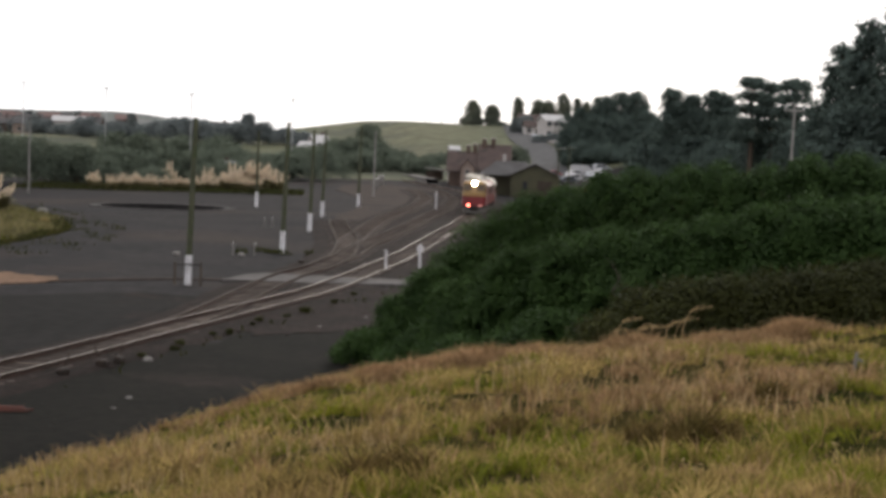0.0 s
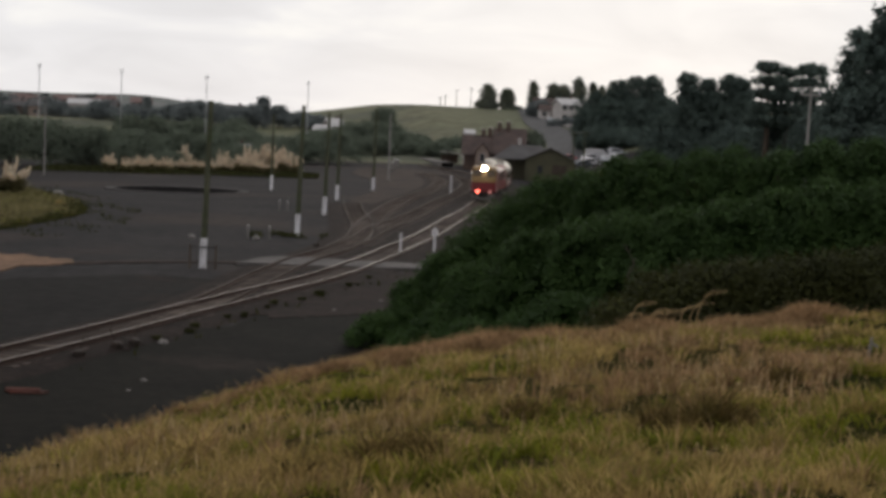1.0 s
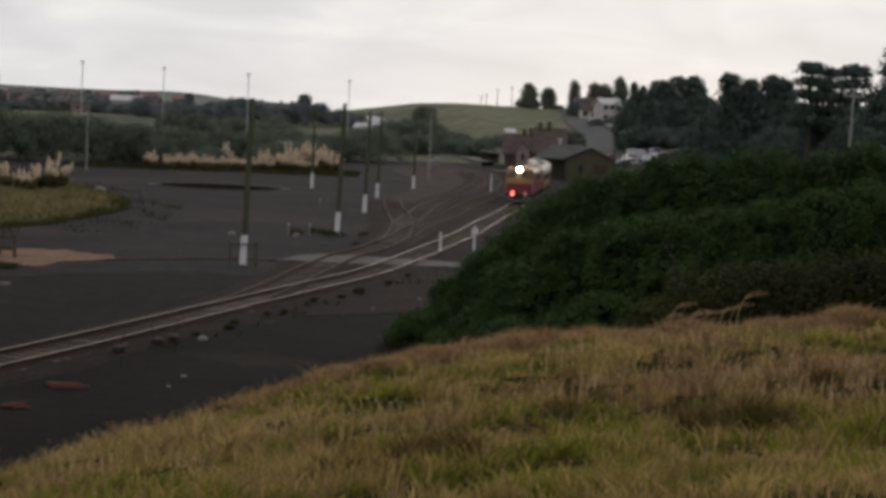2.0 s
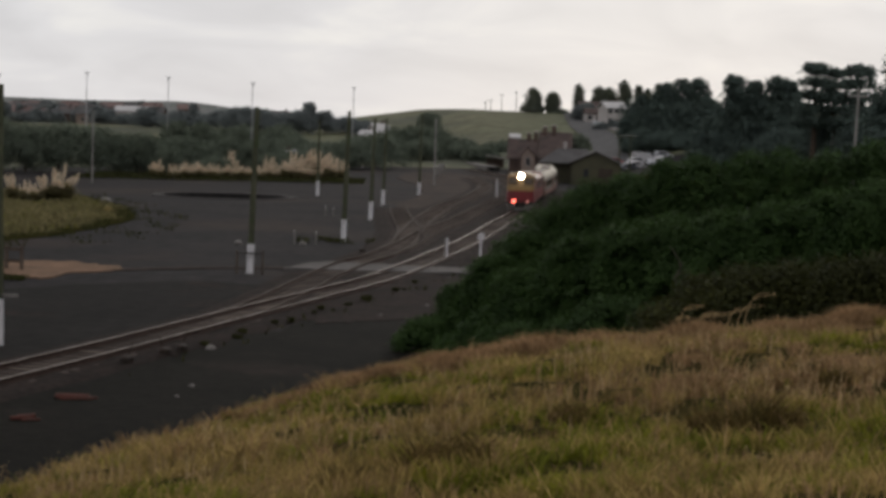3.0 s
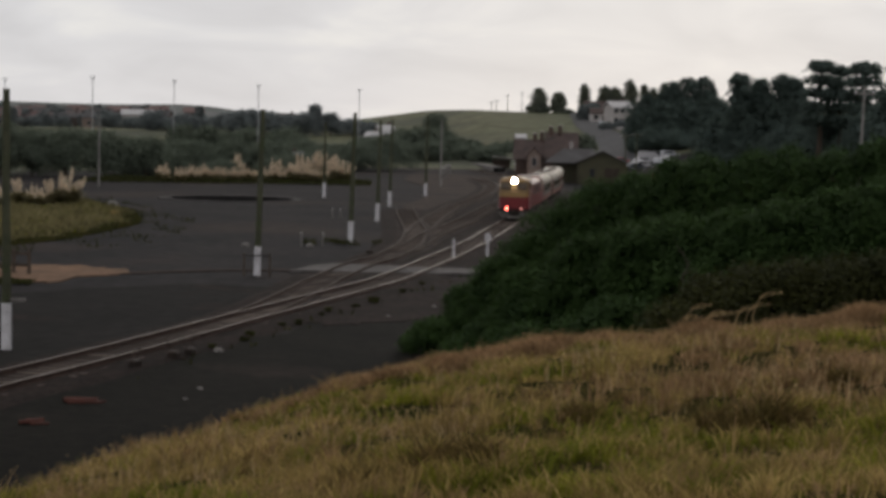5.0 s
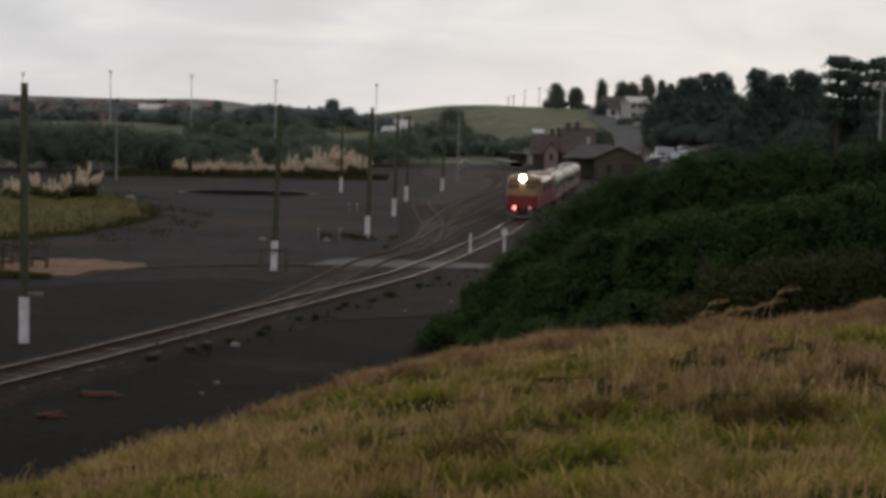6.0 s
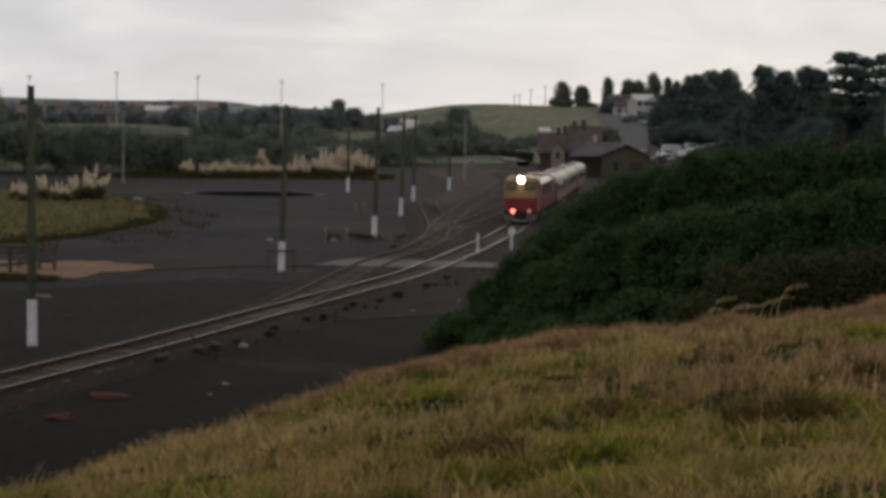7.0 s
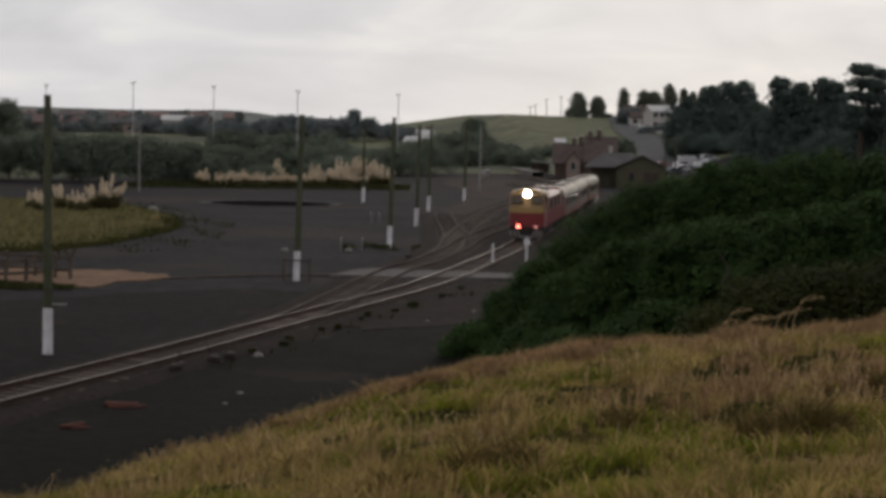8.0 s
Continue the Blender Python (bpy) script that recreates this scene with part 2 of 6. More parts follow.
class Line:
    """A plan line with its running length."""

    def __init__(self, points, n=10):
        self.p = cat(points, n)
        self.s = np.concatenate([[0], np.cumsum(np.hypot(*np.diff(self.p, axis=0).T))])
        self.length = float(self.s[-1])

    def at(self, s):
        return np.array([np.interp(s, self.s, self.p[:, 0]), np.interp(s, self.s, self.p[:, 1])])

    def way(self, s):
        d = self.at(min(s + 1.5, self.length)) - self.at(max(s - 1.5, 0))
        return d / np.hypot(*d)

    def at_y(self, y):
        return float(np.interp(y, self.p[:, 1], self.s))


def smooth(a, b, x):
    t = np.clip((np.asarray(x, float) - a) / (b - a), 0, 1)
    return t * t * (3 - 2 * t)


def fast_mesh(name, verts, faces, mat, slots=None, smooth_faces=False):
    """A mesh from arrays: verts (n, 3), faces (m, k), all of k corners."""
    me = bpy.data.meshes.new(name)
    verts, faces = np.asarray(verts, np.float32), np.asarray(faces, np.int32)
    k = faces.shape[1]
    me.vertices.add(len(verts))
    me.vertices.foreach_set("co", verts.ravel())
    me.loops.add(faces.size)
    me.loops.foreach_set("vertex_index", faces.ravel())
    me.polygons.add(len(faces))
    me.polygons.foreach_set("loop_start", np.arange(0, faces.size, k, dtype=np.int32))
    for m in mat if isinstance(mat, (list, tuple)) else [mat]:
        me.materials.append(m)
    if slots is not None:
        me.polygons.foreach_set("material_index", np.asarray(slots, np.int32))
    if smooth_faces:
        me.polygons.foreach_set("use_smooth", np.ones(len(faces), bool))
    me.update(calc_edges=True)
    return me


# ---- the ground: a bank that falls to a flat yard, hills behind ----
PIT = (-19.4, 190.5, 7.2)


def waves(x, y, s, seed=0.0):
    """Cheap smooth unevenness between about -1 and 1."""
    x, y = np.asarray(x, float) / s + seed, np.asarray(y, float) / s - seed
    return (np.sin(1.7 * x + 0.9 * y) + np.sin(-1.1 * x + 2.3 * y + 1.3) + np.sin(2.9 * x - 1.9 * y + 4.1) * 0.6 + np.sin(4.3 * x + 3.7 * y) * 0.4) / 3


def bank(x, y):
    """The grassy bank on which the camera stands; falls away beyond its brow."""
    r, az = np.hypot(x, y), np.arctan2(x, y)
    dip = np.interp(az, [-0.6, -0.26, -0.19, -0.13, -0.06, 0.005, 0.07, 0.125, 0.2, 0.26, 0.33, 0.7],
                    [0.297, 0.233, 0.207, 0.186, 0.167, 0.148, 0.136, 0.125, 0.114, 0.108, 0.101, 0.07])
    brow = np.interp(az, [-0.6, -0.26, 0.0, 0.26, 0.7], [13, 16, 22, 28, 40])
    z = 8.2 - dip * r - 1.6 * (1 - r / brow) ** 2 + 0.14 * waves(x, y, 2.6) * smooth(3, 9, r) + (0.07 * waves(x, y, 0.9, 3) + 0.05 * waves(x, y, 0.42, 5)) * smooth(3, 9, r)
    away = smooth(0.7, 1.7, np.abs(az))
    return np.where(away > 0, (1 - away) * np.maximum(z, -2) + away * 6.6, z)


def land(x, y):
    """The yard and the country behind it."""
    r = np.hypot(x, y)
    hill = np.interp(x, [-400, -120, -70, -25, 0, 10, 20, 60, 90, 140, 400], [6, 6.5, 7.0, 10.8, 15.2, 16.2, 16.5, 15.4, 16.2, 20, 26])
    far = np.interp(x, [-60, 0, 25], [560, 780, 640])
    z = hill * smooth(330, far, y)
    z = z + 0.7 * waves(x, y, 90) * smooth(420, 700, y)
    z = z + (26 + 8 * waves(x, y, 420, 1.0)) * smooth(1300, 2600, r) * smooth(-100, -350, x)
    z = z + 7 * smooth(30, 80, x) * smooth(70, 260, y) * (1 - 0.9 * smooth(430, 560, y))
    z = z + 5.5 * smooth(570, 950, y) * smooth(-45, -110, x)
    z = z + 0.04 * waves(x, y, 7)
    return z


def ground(x, y):
    return np.maximum(bank(x, y), land(x, y))


def build_ground():
    az = np.concatenate([np.linspace(-math.pi, -0.42, 40)[:-1], np.arange(-0.42, 0.46, 0.004), np.linspace(0.46, math.pi, 40)[1:]])
    r = np.concatenate([[0.002, 0.4], np.geomspace(1.2, 5, 24), np.geomspace(5.06, 32, 185), np.geomspace(32.6, 178, 70), np.arange(179, 203, 0.7), np.geomspace(204, 4600, 100)])
    A, R = np.meshgrid(az, r)
    x, y = R * np.sin(A) + 0.37, R * np.cos(A) - 0.61
    z = ground(x, y)
    pit = np.hypot(x - PIT[0], y - PIT[1]) < PIT[2]
    z = np.where(pit, -1.0, z)
    n = len(az)
    i = np.arange(len(r) - 1)[:, None] * n + np.arange(n - 1)[None, :]
    faces = np.stack([i, i + 1, i + n + 1, i + n], -1).reshape(-1, 4)[:, ::-1]
    v = np.stack([x, y, z], -1).reshape(-1, 3)
    c = v[faces].mean(1)
    slot = np.zeros(len(faces), int)
    slot[((c[:, 1] > 290) & (c[:, 0] < -10)) | (c[:, 1] > 350 + 130 * (np.abs(c[:, 0] - 6) < 20)) | ((c[:, 0] < -62) & (c[:, 1] > 268)) | (np.hypot(c[:, 0], c[:, 1]) > 360)] = 2
    # beyond 1150 m the land takes the haze-greyed colour
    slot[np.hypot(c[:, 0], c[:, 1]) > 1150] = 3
    slot[bank(c[:, 0], c[:, 1]) > land(c[:, 0], c[:, 1]) + 0.02] = 1
    slot[(c[:, 0] > 30) & (c[:, 1] < 300)] = 1
    ob = new("ground", fast_mesh("ground", v, faces, [M_GRAVEL, M_SOIL, M_PASTURE, M_HAZYLAND], slot, True))
    tagged(ob, "dark gravel railway yard below a grassy bank, pasture hills behind", "ground", kind="structure")


def patch(name, outline, z, mat, label, category, rough_edge=0.5, thick=0.05, seed=0):
    """A flat sheet of ground with an uneven edge, laid a little proud of the yard."""
    rng = random.Random(seed)
    p = cat(list(outline) + [outline[0]], 6)[:-1]
    p = [(u + rng.uniform(-1, 1) * rough_edge, v + rng.uniform(-1, 1) * rough_edge * 1.5) for u, v in p]
    bm = B()
    prism(bm, p, "z", -0.1, z)
    bmesh.ops.triangulate(bm, faces=[f for f in bm.faces if len(f.verts) > 4])
    ob = part(name, bm, mat, None)
    return tagged(ob, label, category, kind="structure")


build_ground()

# ---- tracks ----
MAIN = Line([(-23.28, 21.34), (-18.04, 34.92), (-13.05, 49.76), (-9.70, 60.14), (-6.64, 70.42), (-4.61, 77.02), (-1.21, 88.27), (0.87, 97.97), (2.67, 107.67),
             (4.80, 119.31), (6.32, 129.01), (9.26, 149.38), (11.65, 164.90), (13.85, 181.88), (15.50, 193.03),
             (17.20, 204.70), (18.90, 218.20), (20.30, 232.80), (21.40, 252.00), (21.60, 272.00), (21.00, 290.00), (19.20, 308.00), (16.90, 330.00),
             (14.50, 355.00), (11.50, 400.00), (10.50, 425.00)])
BRANCH = Line([(-7.50, 67.2), (-6.10, 73.4), (-5.05, 80.9), (-3.95, 90.0), (-2.62, 99.2), (-0.98, 106.4), (0.32, 117.2), (0.80, 127.0), (0.90, 136.0),
               (0.58, 148.0), (0.20, 161.0), (0.05, 173.6)])
SIDING = Line([(-0.6, 108.2), (0.75, 117.4), (2.3, 131.0), (4.85, 146.5), (9.3, 180.0), (12.7, 204.0), (15.8, 233.0), (16.9, 252.0), (17.0, 272.0), (16.4, 290.0)])
SIDING_2 = Line([(0.97, 128.0), (2.1, 146.5), (5.3, 180.0), (8.7, 204.0), (11.8, 233.0), (12.9, 252.0), (13.0, 272.0), (12.4, 290.0)])
GAUGE, RAIL_TOP = 1.67, 0.32
SLEEPER_TOP = 0.14


def sweep(line, s0, s1, outline, side, step=1.2):
    """A profile of (across, up) carried along a line at an offset to its right."""
    ss = np.linspace(s0, s1, max(2, int((s1 - s0) / step)))
    k = len(outline)
    verts, faces = [], []
    for s in ss:
        p, d = line.at(s), line.way(s)
        nx, ny = d[1], -d[0]
        for u, v in outline:
            verts.append((p[0] + nx * (side + u), p[1] + ny * (side + u), v))
    for i in range(len(ss) - 1):
        for j in range(k - 1):
            a = i * k + j
            faces.append((a, a + k, a + k + 1, a + 1))
    return verts, faces


def build_track(line, label, s0, s1, rail_mat, near=0, drop=0.0, group="tracks"):
    t = thing("railway_track", label, "railway track", group=group, kind="structure")
    bed = [(-2.9, -0.05), (-2.0, 0.11), (-1.0, 0.155), (-0.74, 0.125), (0.74, 0.125), (1.0, 0.155), (2.0, 0.11), (2.9, -0.05)]
    v, f = sweep(line, s0, s1, [(u, z - drop) for u, z in bed], 0)
    part_mesh("ballast_bed", mesh_of("ballast_bed", v, f, M_BALLAST), t, "brown broken stone ballast")
    for side in (-GAUGE / 2, GAUGE / 2):
        v, f = sweep(line, s0, s1, [(-0.07, 0.14), (-0.06, 0.165), (-0.012, 0.175), (-0.012, 0.27), (-0.036, 0.28), (-0.036, 0.316)], side)
        v2, f2 = sweep(line, s0, s1, [(-0.036, 0.316), (-0.03, RAIL_TOP), (0.03, RAIL_TOP), (0.036, 0.316)], side)
        v3, f3 = sweep(line, s0, s1, [(0.036, 0.316), (0.036, 0.28), (0.012, 0.27), (0.012, 0.175), (0.06, 0.165), (0.07, 0.14)], side)
        verts = v + v2 + v3
        faces = f + [tuple(a + len(v) for a in q) for q in f2] + [tuple(a + len(v) + len(v2) for a in q) for q in f3]
        me = mesh_of("rail", verts, faces, [M_RAILSIDE, rail_mat])
        idx = [0] * len(f) + [1] * len(f2) + [0] * len(f3)
        me.polygons.foreach_set("material_index", idx)
        part_mesh("rail", me, t)
    bm = box(B(), (-1.35, -0.125, 0.02), (1.35, 0.125, SLEEPER_TOP), 0.012)
    me = bpy.data.meshes.new("sleeper")
    bm.to_mesh(me)
    bm.free()
    me.materials.append(M_SLEEPER)
    rng = random.Random(len(label))
    far_v, far_f = [], []
    count, s = 0, s0 + 0.3
    while s < s1:
        p, d = line.at(s), line.way(s)
        turn = -math.degrees(math.atan2(d[0], d[1])) + rng.uniform(-1.5, 1.5)
        m = pose(p[0], p[1], rng.uniform(-0.012, 0.012), 0, 0, turn)
        if count < near:
            ob = part_mesh("sleeper", me, t)
            ob.matrix_basis = m
        else:
            b = len(far_v)
            far_v += [m @ Vector(c) for c in ((-1.35, -0.12, 0.14), (1.35, -0.12, 0.14), (1.35, 0.12, 0.14), (-1.35, 0.12, 0.14), (-1.35, -0.12, 0.03), (1.35, -0.12, 0.03))]
            far_f += [(b, b + 1, b + 2, b + 3), (b + 4, b + 5, b + 1, b)]
        count += 1
        s += 0.68
    if far_v:
        part_mesh("far_sleepers", mesh_of("far_sleepers", far_v, far_f, M_SLEEPER), t, "row of weathered sleepers", "stuff")


build_track(MAIN, "main railway track with polished rails curving through the yard", 6, MAIN.at_y(420), M_RAIL, 230)
build_track(BRANCH, "disused rusty branch track bending away from the main line", 2, BRANCH.length - 1, M_RUSTY, 110, 0.006)
build_track(SIDING, "rusty siding running beside the main line", 4, SIDING.length - 1, M_RUSTY, 40, 0.011)
build_track(SIDING_2, "overgrown rusty outer siding in brown ballast", 2, SIDING_2.length - 1, M_RUSTY, 0, 0.016)

# ---- line of old poles ----
def yard_pole(x, y, h, lean_x, lean_y, white, label, r=0.17):
    t = thing("yard_pole", label, "pole", pose(x, y, 0), group="old poles in the yard")
    top = Vector((lean_x, lean_y, h))
    bm = B()
    prev = None
    seg, rings = 12, 9
    for k in range(rings):
        f = white / h * 0.98 + (1 - white / h * 0.98) * k / (rings - 1)
        c = top * f
        rr = r * (1.08 - 0.34 * f)
        ring = [bm.verts.new((c.x + math.cos(a) * rr * (1 + 0.05 * math.sin(3 * a + k)), c.y + math.sin(a) * rr, c.z + (0.06 * math.cos(a * 2) if k == rings - 1 else 0)))
                for a in [2 * math.pi * j / seg for j in range(seg)]]
        if prev:
            for j in range(seg):
                bm.faces.new((prev[j], prev[(j + 1) % seg], ring[(j + 1) % seg], ring[j]))
        prev = ring
    bm.faces.new(prev)
    part("shaft", bm, M_POLE, t, smooth=False)
    bm = rod(B(), (0, 0, -0.3), tuple(top * (white / h)), r * 1.13, r * 1.07, 14)
    part("painted_base", bm, M_WHITE, t, "flaking white painted base")
    return t


POLES = [(-14.1, 60.5, 9.3, -0.05, 1.72), (-8.0, 92.8, 9.1, 0.22, 1.65), (-3.8, 120.6, 9.3, 0.2, 1.62), (-2.4, 150.9, 9.0, 0.18, 1.62),
         (-1.6, 181.5, 9.2, 0.18, 1.6), (2.6, 211.3, 10.0, 0.12, 1.6), (-9.5, 200.7, 8.9, 0.03, 1.75)]
for px, py, ph, plean, pwhite in POLES:
    yard_pole(px, py, ph, plean, 0.0, pwhite, "tall weathered timber pole with white painted base in gravel", 0.165)

# ---- the train: a full-width diesel locomotive and three carriages ----
M_TRAINRED = material("loco_red", (0.175, 0.012, 0.015), (0.13, 0.010, 0.012), 0.8, 0.4, fine=0.1, stain=(0.10, 0.024, 0.02), stain_scale=0.9)
M_CREAM = material("loco_cream", (0.30, 0.185, 0.062), (0.24, 0.15, 0.052), 0.7, 0.45, fine=0.08)
# upper cab paint darkened for shadow and warmed for headlamp glow
M_SHADEAMBER = material("loco_shaded_amber", (0.22, 0.125, 0.042), (0.17, 0.10, 0.036), 0.7, 0.5, fine=0.1)
M_ROOF = material("train_roof", (0.50, 0.45, 0.37), (0.36, 0.32, 0.27), 0.5, 0.7, fine=0.2, stain=(0.2, 0.17, 0.14), stain_scale=0.7)
M_ORANGE = material("loco_orange", (0.16, 0.046, 0.026), (0.10, 0.032, 0.02), 0.7, 0.5, fine=0.15, stain=(0.05, 0.025, 0.02), stain_scale=0.8)
M_SILVER = material("carriage_side", (0.135, 0.108, 0.082), (0.095, 0.078, 0.062), 0.8, 0.5, fine=0.15, stain=(0.12, 0.10, 0.085), stain_scale=0.5)
M_CARRED = material("carriage_red", (0.22, 0.065, 0.05), (0.16, 0.05, 0.04), 0.8, 0.5)
# amber tint in the glass stands in for headlamp glow on the windscreens
M_SCREEN = material("glow_tinted_screen_glass", (0.055, 0.032, 0.014), (0.04, 0.024, 0.011), 1.0, 0.15, fine=0.05)
M_GLASSDARK = material("train_glass", (0.015, 0.017, 0.02), (0.012, 0.013, 0.015), 1.0, 0.08, fine=0.05)
M_UNDER = material("underframe", (0.02, 0.018, 0.017), (0.032, 0.026, 0.022), 1.5, 0.85)
M_HEADLAMP = material("headlamp_glass", (0.9, 0.88, 0.8), (0.9, 0.88, 0.8), 1, 0.3, glow=((1.0, 0.93, 0.78), 60.0))
M_DITCH = material("ditch_lamp_glass", (0.9, 0.4, 0.3), (0.9, 0.4, 0.3), 1, 0.3, glow=((1.0, 0.13, 0.09), 9.0))
M_DITCH_DIM = material("marker_lamp_glass", (0.6, 0.3, 0.28), (0.6, 0.3, 0.28), 1, 0.3, glow=((1.0, 0.3, 0.25), 0.5))


def bogie(parent, y, r=0.5, half=1.3):
    bm = B()
    for s in (-1, 1):
        box(bm, (s * 1.02 - 0.07, y - half - 0.5, 0.62), (s * 1.02 + 0.07, y + half + 0.5, 0.92), 0.03)
    box(bm, (-1.0, y - 0.35, 0.6), (1.0, y + 0.35, 0.9), 0.03)
    b = part("bogie", bm, M_UNDER, parent)
    for dy in (-half, half):
        for s in (-1, 1):
            bm = B()
            rod(bm, (s * 0.74, y + dy, r + RAIL_TOP), (s * 0.87, y + dy, r + RAIL_TOP), r, r * 0.97, 20)
            rod(bm, (s * 0.70, y + dy, r + RAIL_TOP), (s * 0.74, y + dy, r + RAIL_TOP), r + 0.03, r + 0.03, 20)
            part("wheel", bm, M_IRON, b)


def build_loco():
    """Its front faces -y and its origin lies at the foot of the front; 20 m long."""
    t = thing("locomotive", "red and cream diesel locomotive with a lit headlamp", "locomotive")
    w, z0, L = 1.36, RAIL_TOP + 0.95, 20.0

    def shell(lo, hi, top, wide=w):
        return [(-wide, lo), (wide, lo), (wide, top - 0.55), (wide - 0.12, top - 0.28), (wide - 0.42, top - 0.07), (0.5, top), (-0.5, top), (-wide + 0.42, top - 0.07),
                (-wide + 0.12, top - 0.28), (-wide, top - 0.55)]
    # lower red body and nose
    bm = B()
    prism(bm, [(-w, z0), (w, z0), (w, 2.35), (-w, 2.35)], "y", 0.35, L - 0.3)
    part("lower_body", bm, M_TRAINRED, t, "deep red lower body")
    bm = B()
    prism(bm, [(-0.75, 0.0), (0.75, 0.0), (w - 0.22, 0.1), (w - 0.06, 0.22), (w, 0.4), (-w, 0.4), (-w + 0.06, 0.22), (-w + 0.22, 0.1)], "z", z0 - 0.1, 2.35)
    nose = part("nose", bm, M_TRAINRED, t, "deep red flat nose")
    bm = B()
    prism(bm, [(-0.75, -0.02), (0.75, -0.02), (w - 0.2, 0.08), (w - 0.04, 0.2), (w + 0.01, 0.4), (-w - 0.01, 0.4), (-w + 0.04, 0.2), (-w + 0.2, 0.08)], "z", 2.35, 2.72)
    part("cream_band", bm, M_CREAM, t, "cream band below the windscreens")
    # cab upper part, raked windscreen wall
    bm = B()
    prism(bm, [(0.05, 2.72), (0.40, 3.85), (0.75, 4.02), (3.4, 4.06), (3.4, 2.72)], "x", -w + 0.02, w - 0.02)
    bmesh.ops.bevel(bm, geom=[e for e in bm.edges if abs(e.verts[0].co.x - e.verts[1].co.x) < 0.01 and min(v.co.z for v in e.verts) + max(v.co.z for v in e.verts) > 5.6], offset=0.24, segments=3, affect="EDGES", profile=0.5)
    cab = part("cab", bm, M_SHADEAMBER, t, "dull amber cab, shadow put into its colour")
    bmc = B()
    prism(bmc, [(-w + 0.1, 3.8), (w - 0.1, 3.8), (w - 0.45, 4.04), (0.5, 4.12), (-0.5, 4.12), (-w + 0.45, 4.04)], "y", 0.62, 3.5)
    part("cab_roof", bmc, M_CREAM, t, "cream cab roof")
    # windscreens: two panes in the raked wall
    for s in (-1, 1):
        bm = B()
        a = math.degrees(math.atan2(0.37, 1.23))
        box(bm, (-0.46, -0.03, -0.34), (0.46, 0.02, 0.34), 0.06, pose(s * 0.76, 0.2, 3.34, -a, 0, 0))
        part("windscreen", bm, M_SCREEN, cab)
        bm = box(B(), (s * (w - 0.03), 0.5, 2.4), (s * (w + 0.003), 3.38, 3.83))
        part("cab_side", bm, M_ORANGE, cab, "dark orange cab side")
        bm = B()
        box(bm, (s * (w - 0.03), 1.1, 3.0), (s * (w + 0.01), 2.3, 3.7), 0.01)
        part("side_window", bm, M_GLASSDARK, cab)
        bm = B()
        box(bm, (s * (w - 0.02), 2.55, 1.5), (s * (w + 0.012), 3.25, 3.75), 0.01)
        part("cab_door", bm, M_ORANGE, cab)
    # headlamp box and glass
    bm = box(B(), (-0.34, 0.24, 3.5), (0.34, 0.9, 4.14), 0.06)
    part("headlamp_box", bm, M_CREAM, cab)
    bm = B()
    rod(bm, (0, 0.17, 3.82), (0, 0.25, 3.82), 0.23, 0.23, 24)
    part("headlamp", bm, M_HEADLAMP, t, "large glowing white headlamp")
    for x, m in ((-0.62, M_DITCH), (0.72, M_DITCH_DIM)):
        bm = B()
        rod(bm, (x, -0.04, 1.3), (x, 0.03, 1.3), 0.13, 0.13, 16)
        part("marker_lamp", bm, m, nose, "glowing reddish lamp" if m == M_DITCH else "dim reddish lamp")
    for x in (-0.62, 0.72):
        bm = B()
        rod(bm, (x, -0.02, 1.3), (x, 0.05, 1.3), 0.19, 0.19, 16)
        part("lamp_surround", bm, M_UNDER, nose)
    # pilot with pale chevrons, coupler, buffer beam
    bm = B()
    prism(bm, [(-1.22, RAIL_TOP + 0.12), (1.22, RAIL_TOP + 0.12), (1.34, z0 + 0.02), (-1.34, z0 + 0.02)], "y", 0.0, 0.25)
    pilot = part("pilot", bm, M_UNDER, t)
    for s in (-1, 1):
        for k in range(3):
            bm = B()
            x = s * (0.42 + 0.28 * k)
            prism(bm, [(x, 0.48), (x + s * 0.14, 0.48), (x + s * 0.32, 1.05), (x + s * 0.18, 1.05)], "y", -0.03, -0.004)
            part("stripe", bm, M_CONCRETE, pilot)
    bm = box(B(), (-0.55, -0.05, 0.42), (0.55, 0.05, 0.62), 0.02)
    part("step_plate", bm, M_CONCRETE, pilot, "pale step plate")
    bm = box(B(), (-0.14, -0.55, 0.78), (0.14, 0.0, 1.06), 0.04)
    part("coupler", bm, M_IRON, pilot)
    # hood behind the cab
    bm = B()
    prism(bm, [(-w + 0.01, 2.35), (w - 0.01, 2.35), (w - 0.01, 3.45), (w - 0.3, 3.72), (-w + 0.3, 3.72), (-w + 0.01, 3.45)], "y", 3.42, L - 3.3)
    hood = part("engine_hood", bm, M_ORANGE, t, "orange-red engine hood")
    for k in range(9):
        for s in (-1, 1):
            bm = box(B(), (s * (w - 0.02), 4.3 + k * 1.25, 2.5), (s * (w + 0.02), 5.25 + k * 1.25, 3.3), 0.01)
            part("grille", bm, M_UNDER if k % 3 else M_CARRED, hood)
    for y0, rr in ((6.0, 0.5), (9.5, 0.35), (13.0, 0.55), (14.6, 0.55)):
        bm = B()
        rod(bm, (0, y0, 3.68), (0, y0, 3.9), rr, rr * 0.9, 16)
        part("roof_fan", bm, M_UNDER, hood)
    bm = B()
    prism(bm, [(-w + 0.02, 2.35), (w - 0.02, 2.35), (w - 0.02, 3.6), (w - 0.3, 3.9), (-w + 0.3, 3.9), (-w + 0.02, 3.6)], "y", L - 3.3, L - 0.2)
    part("rear_cab", bm, M_ORANGE, t)
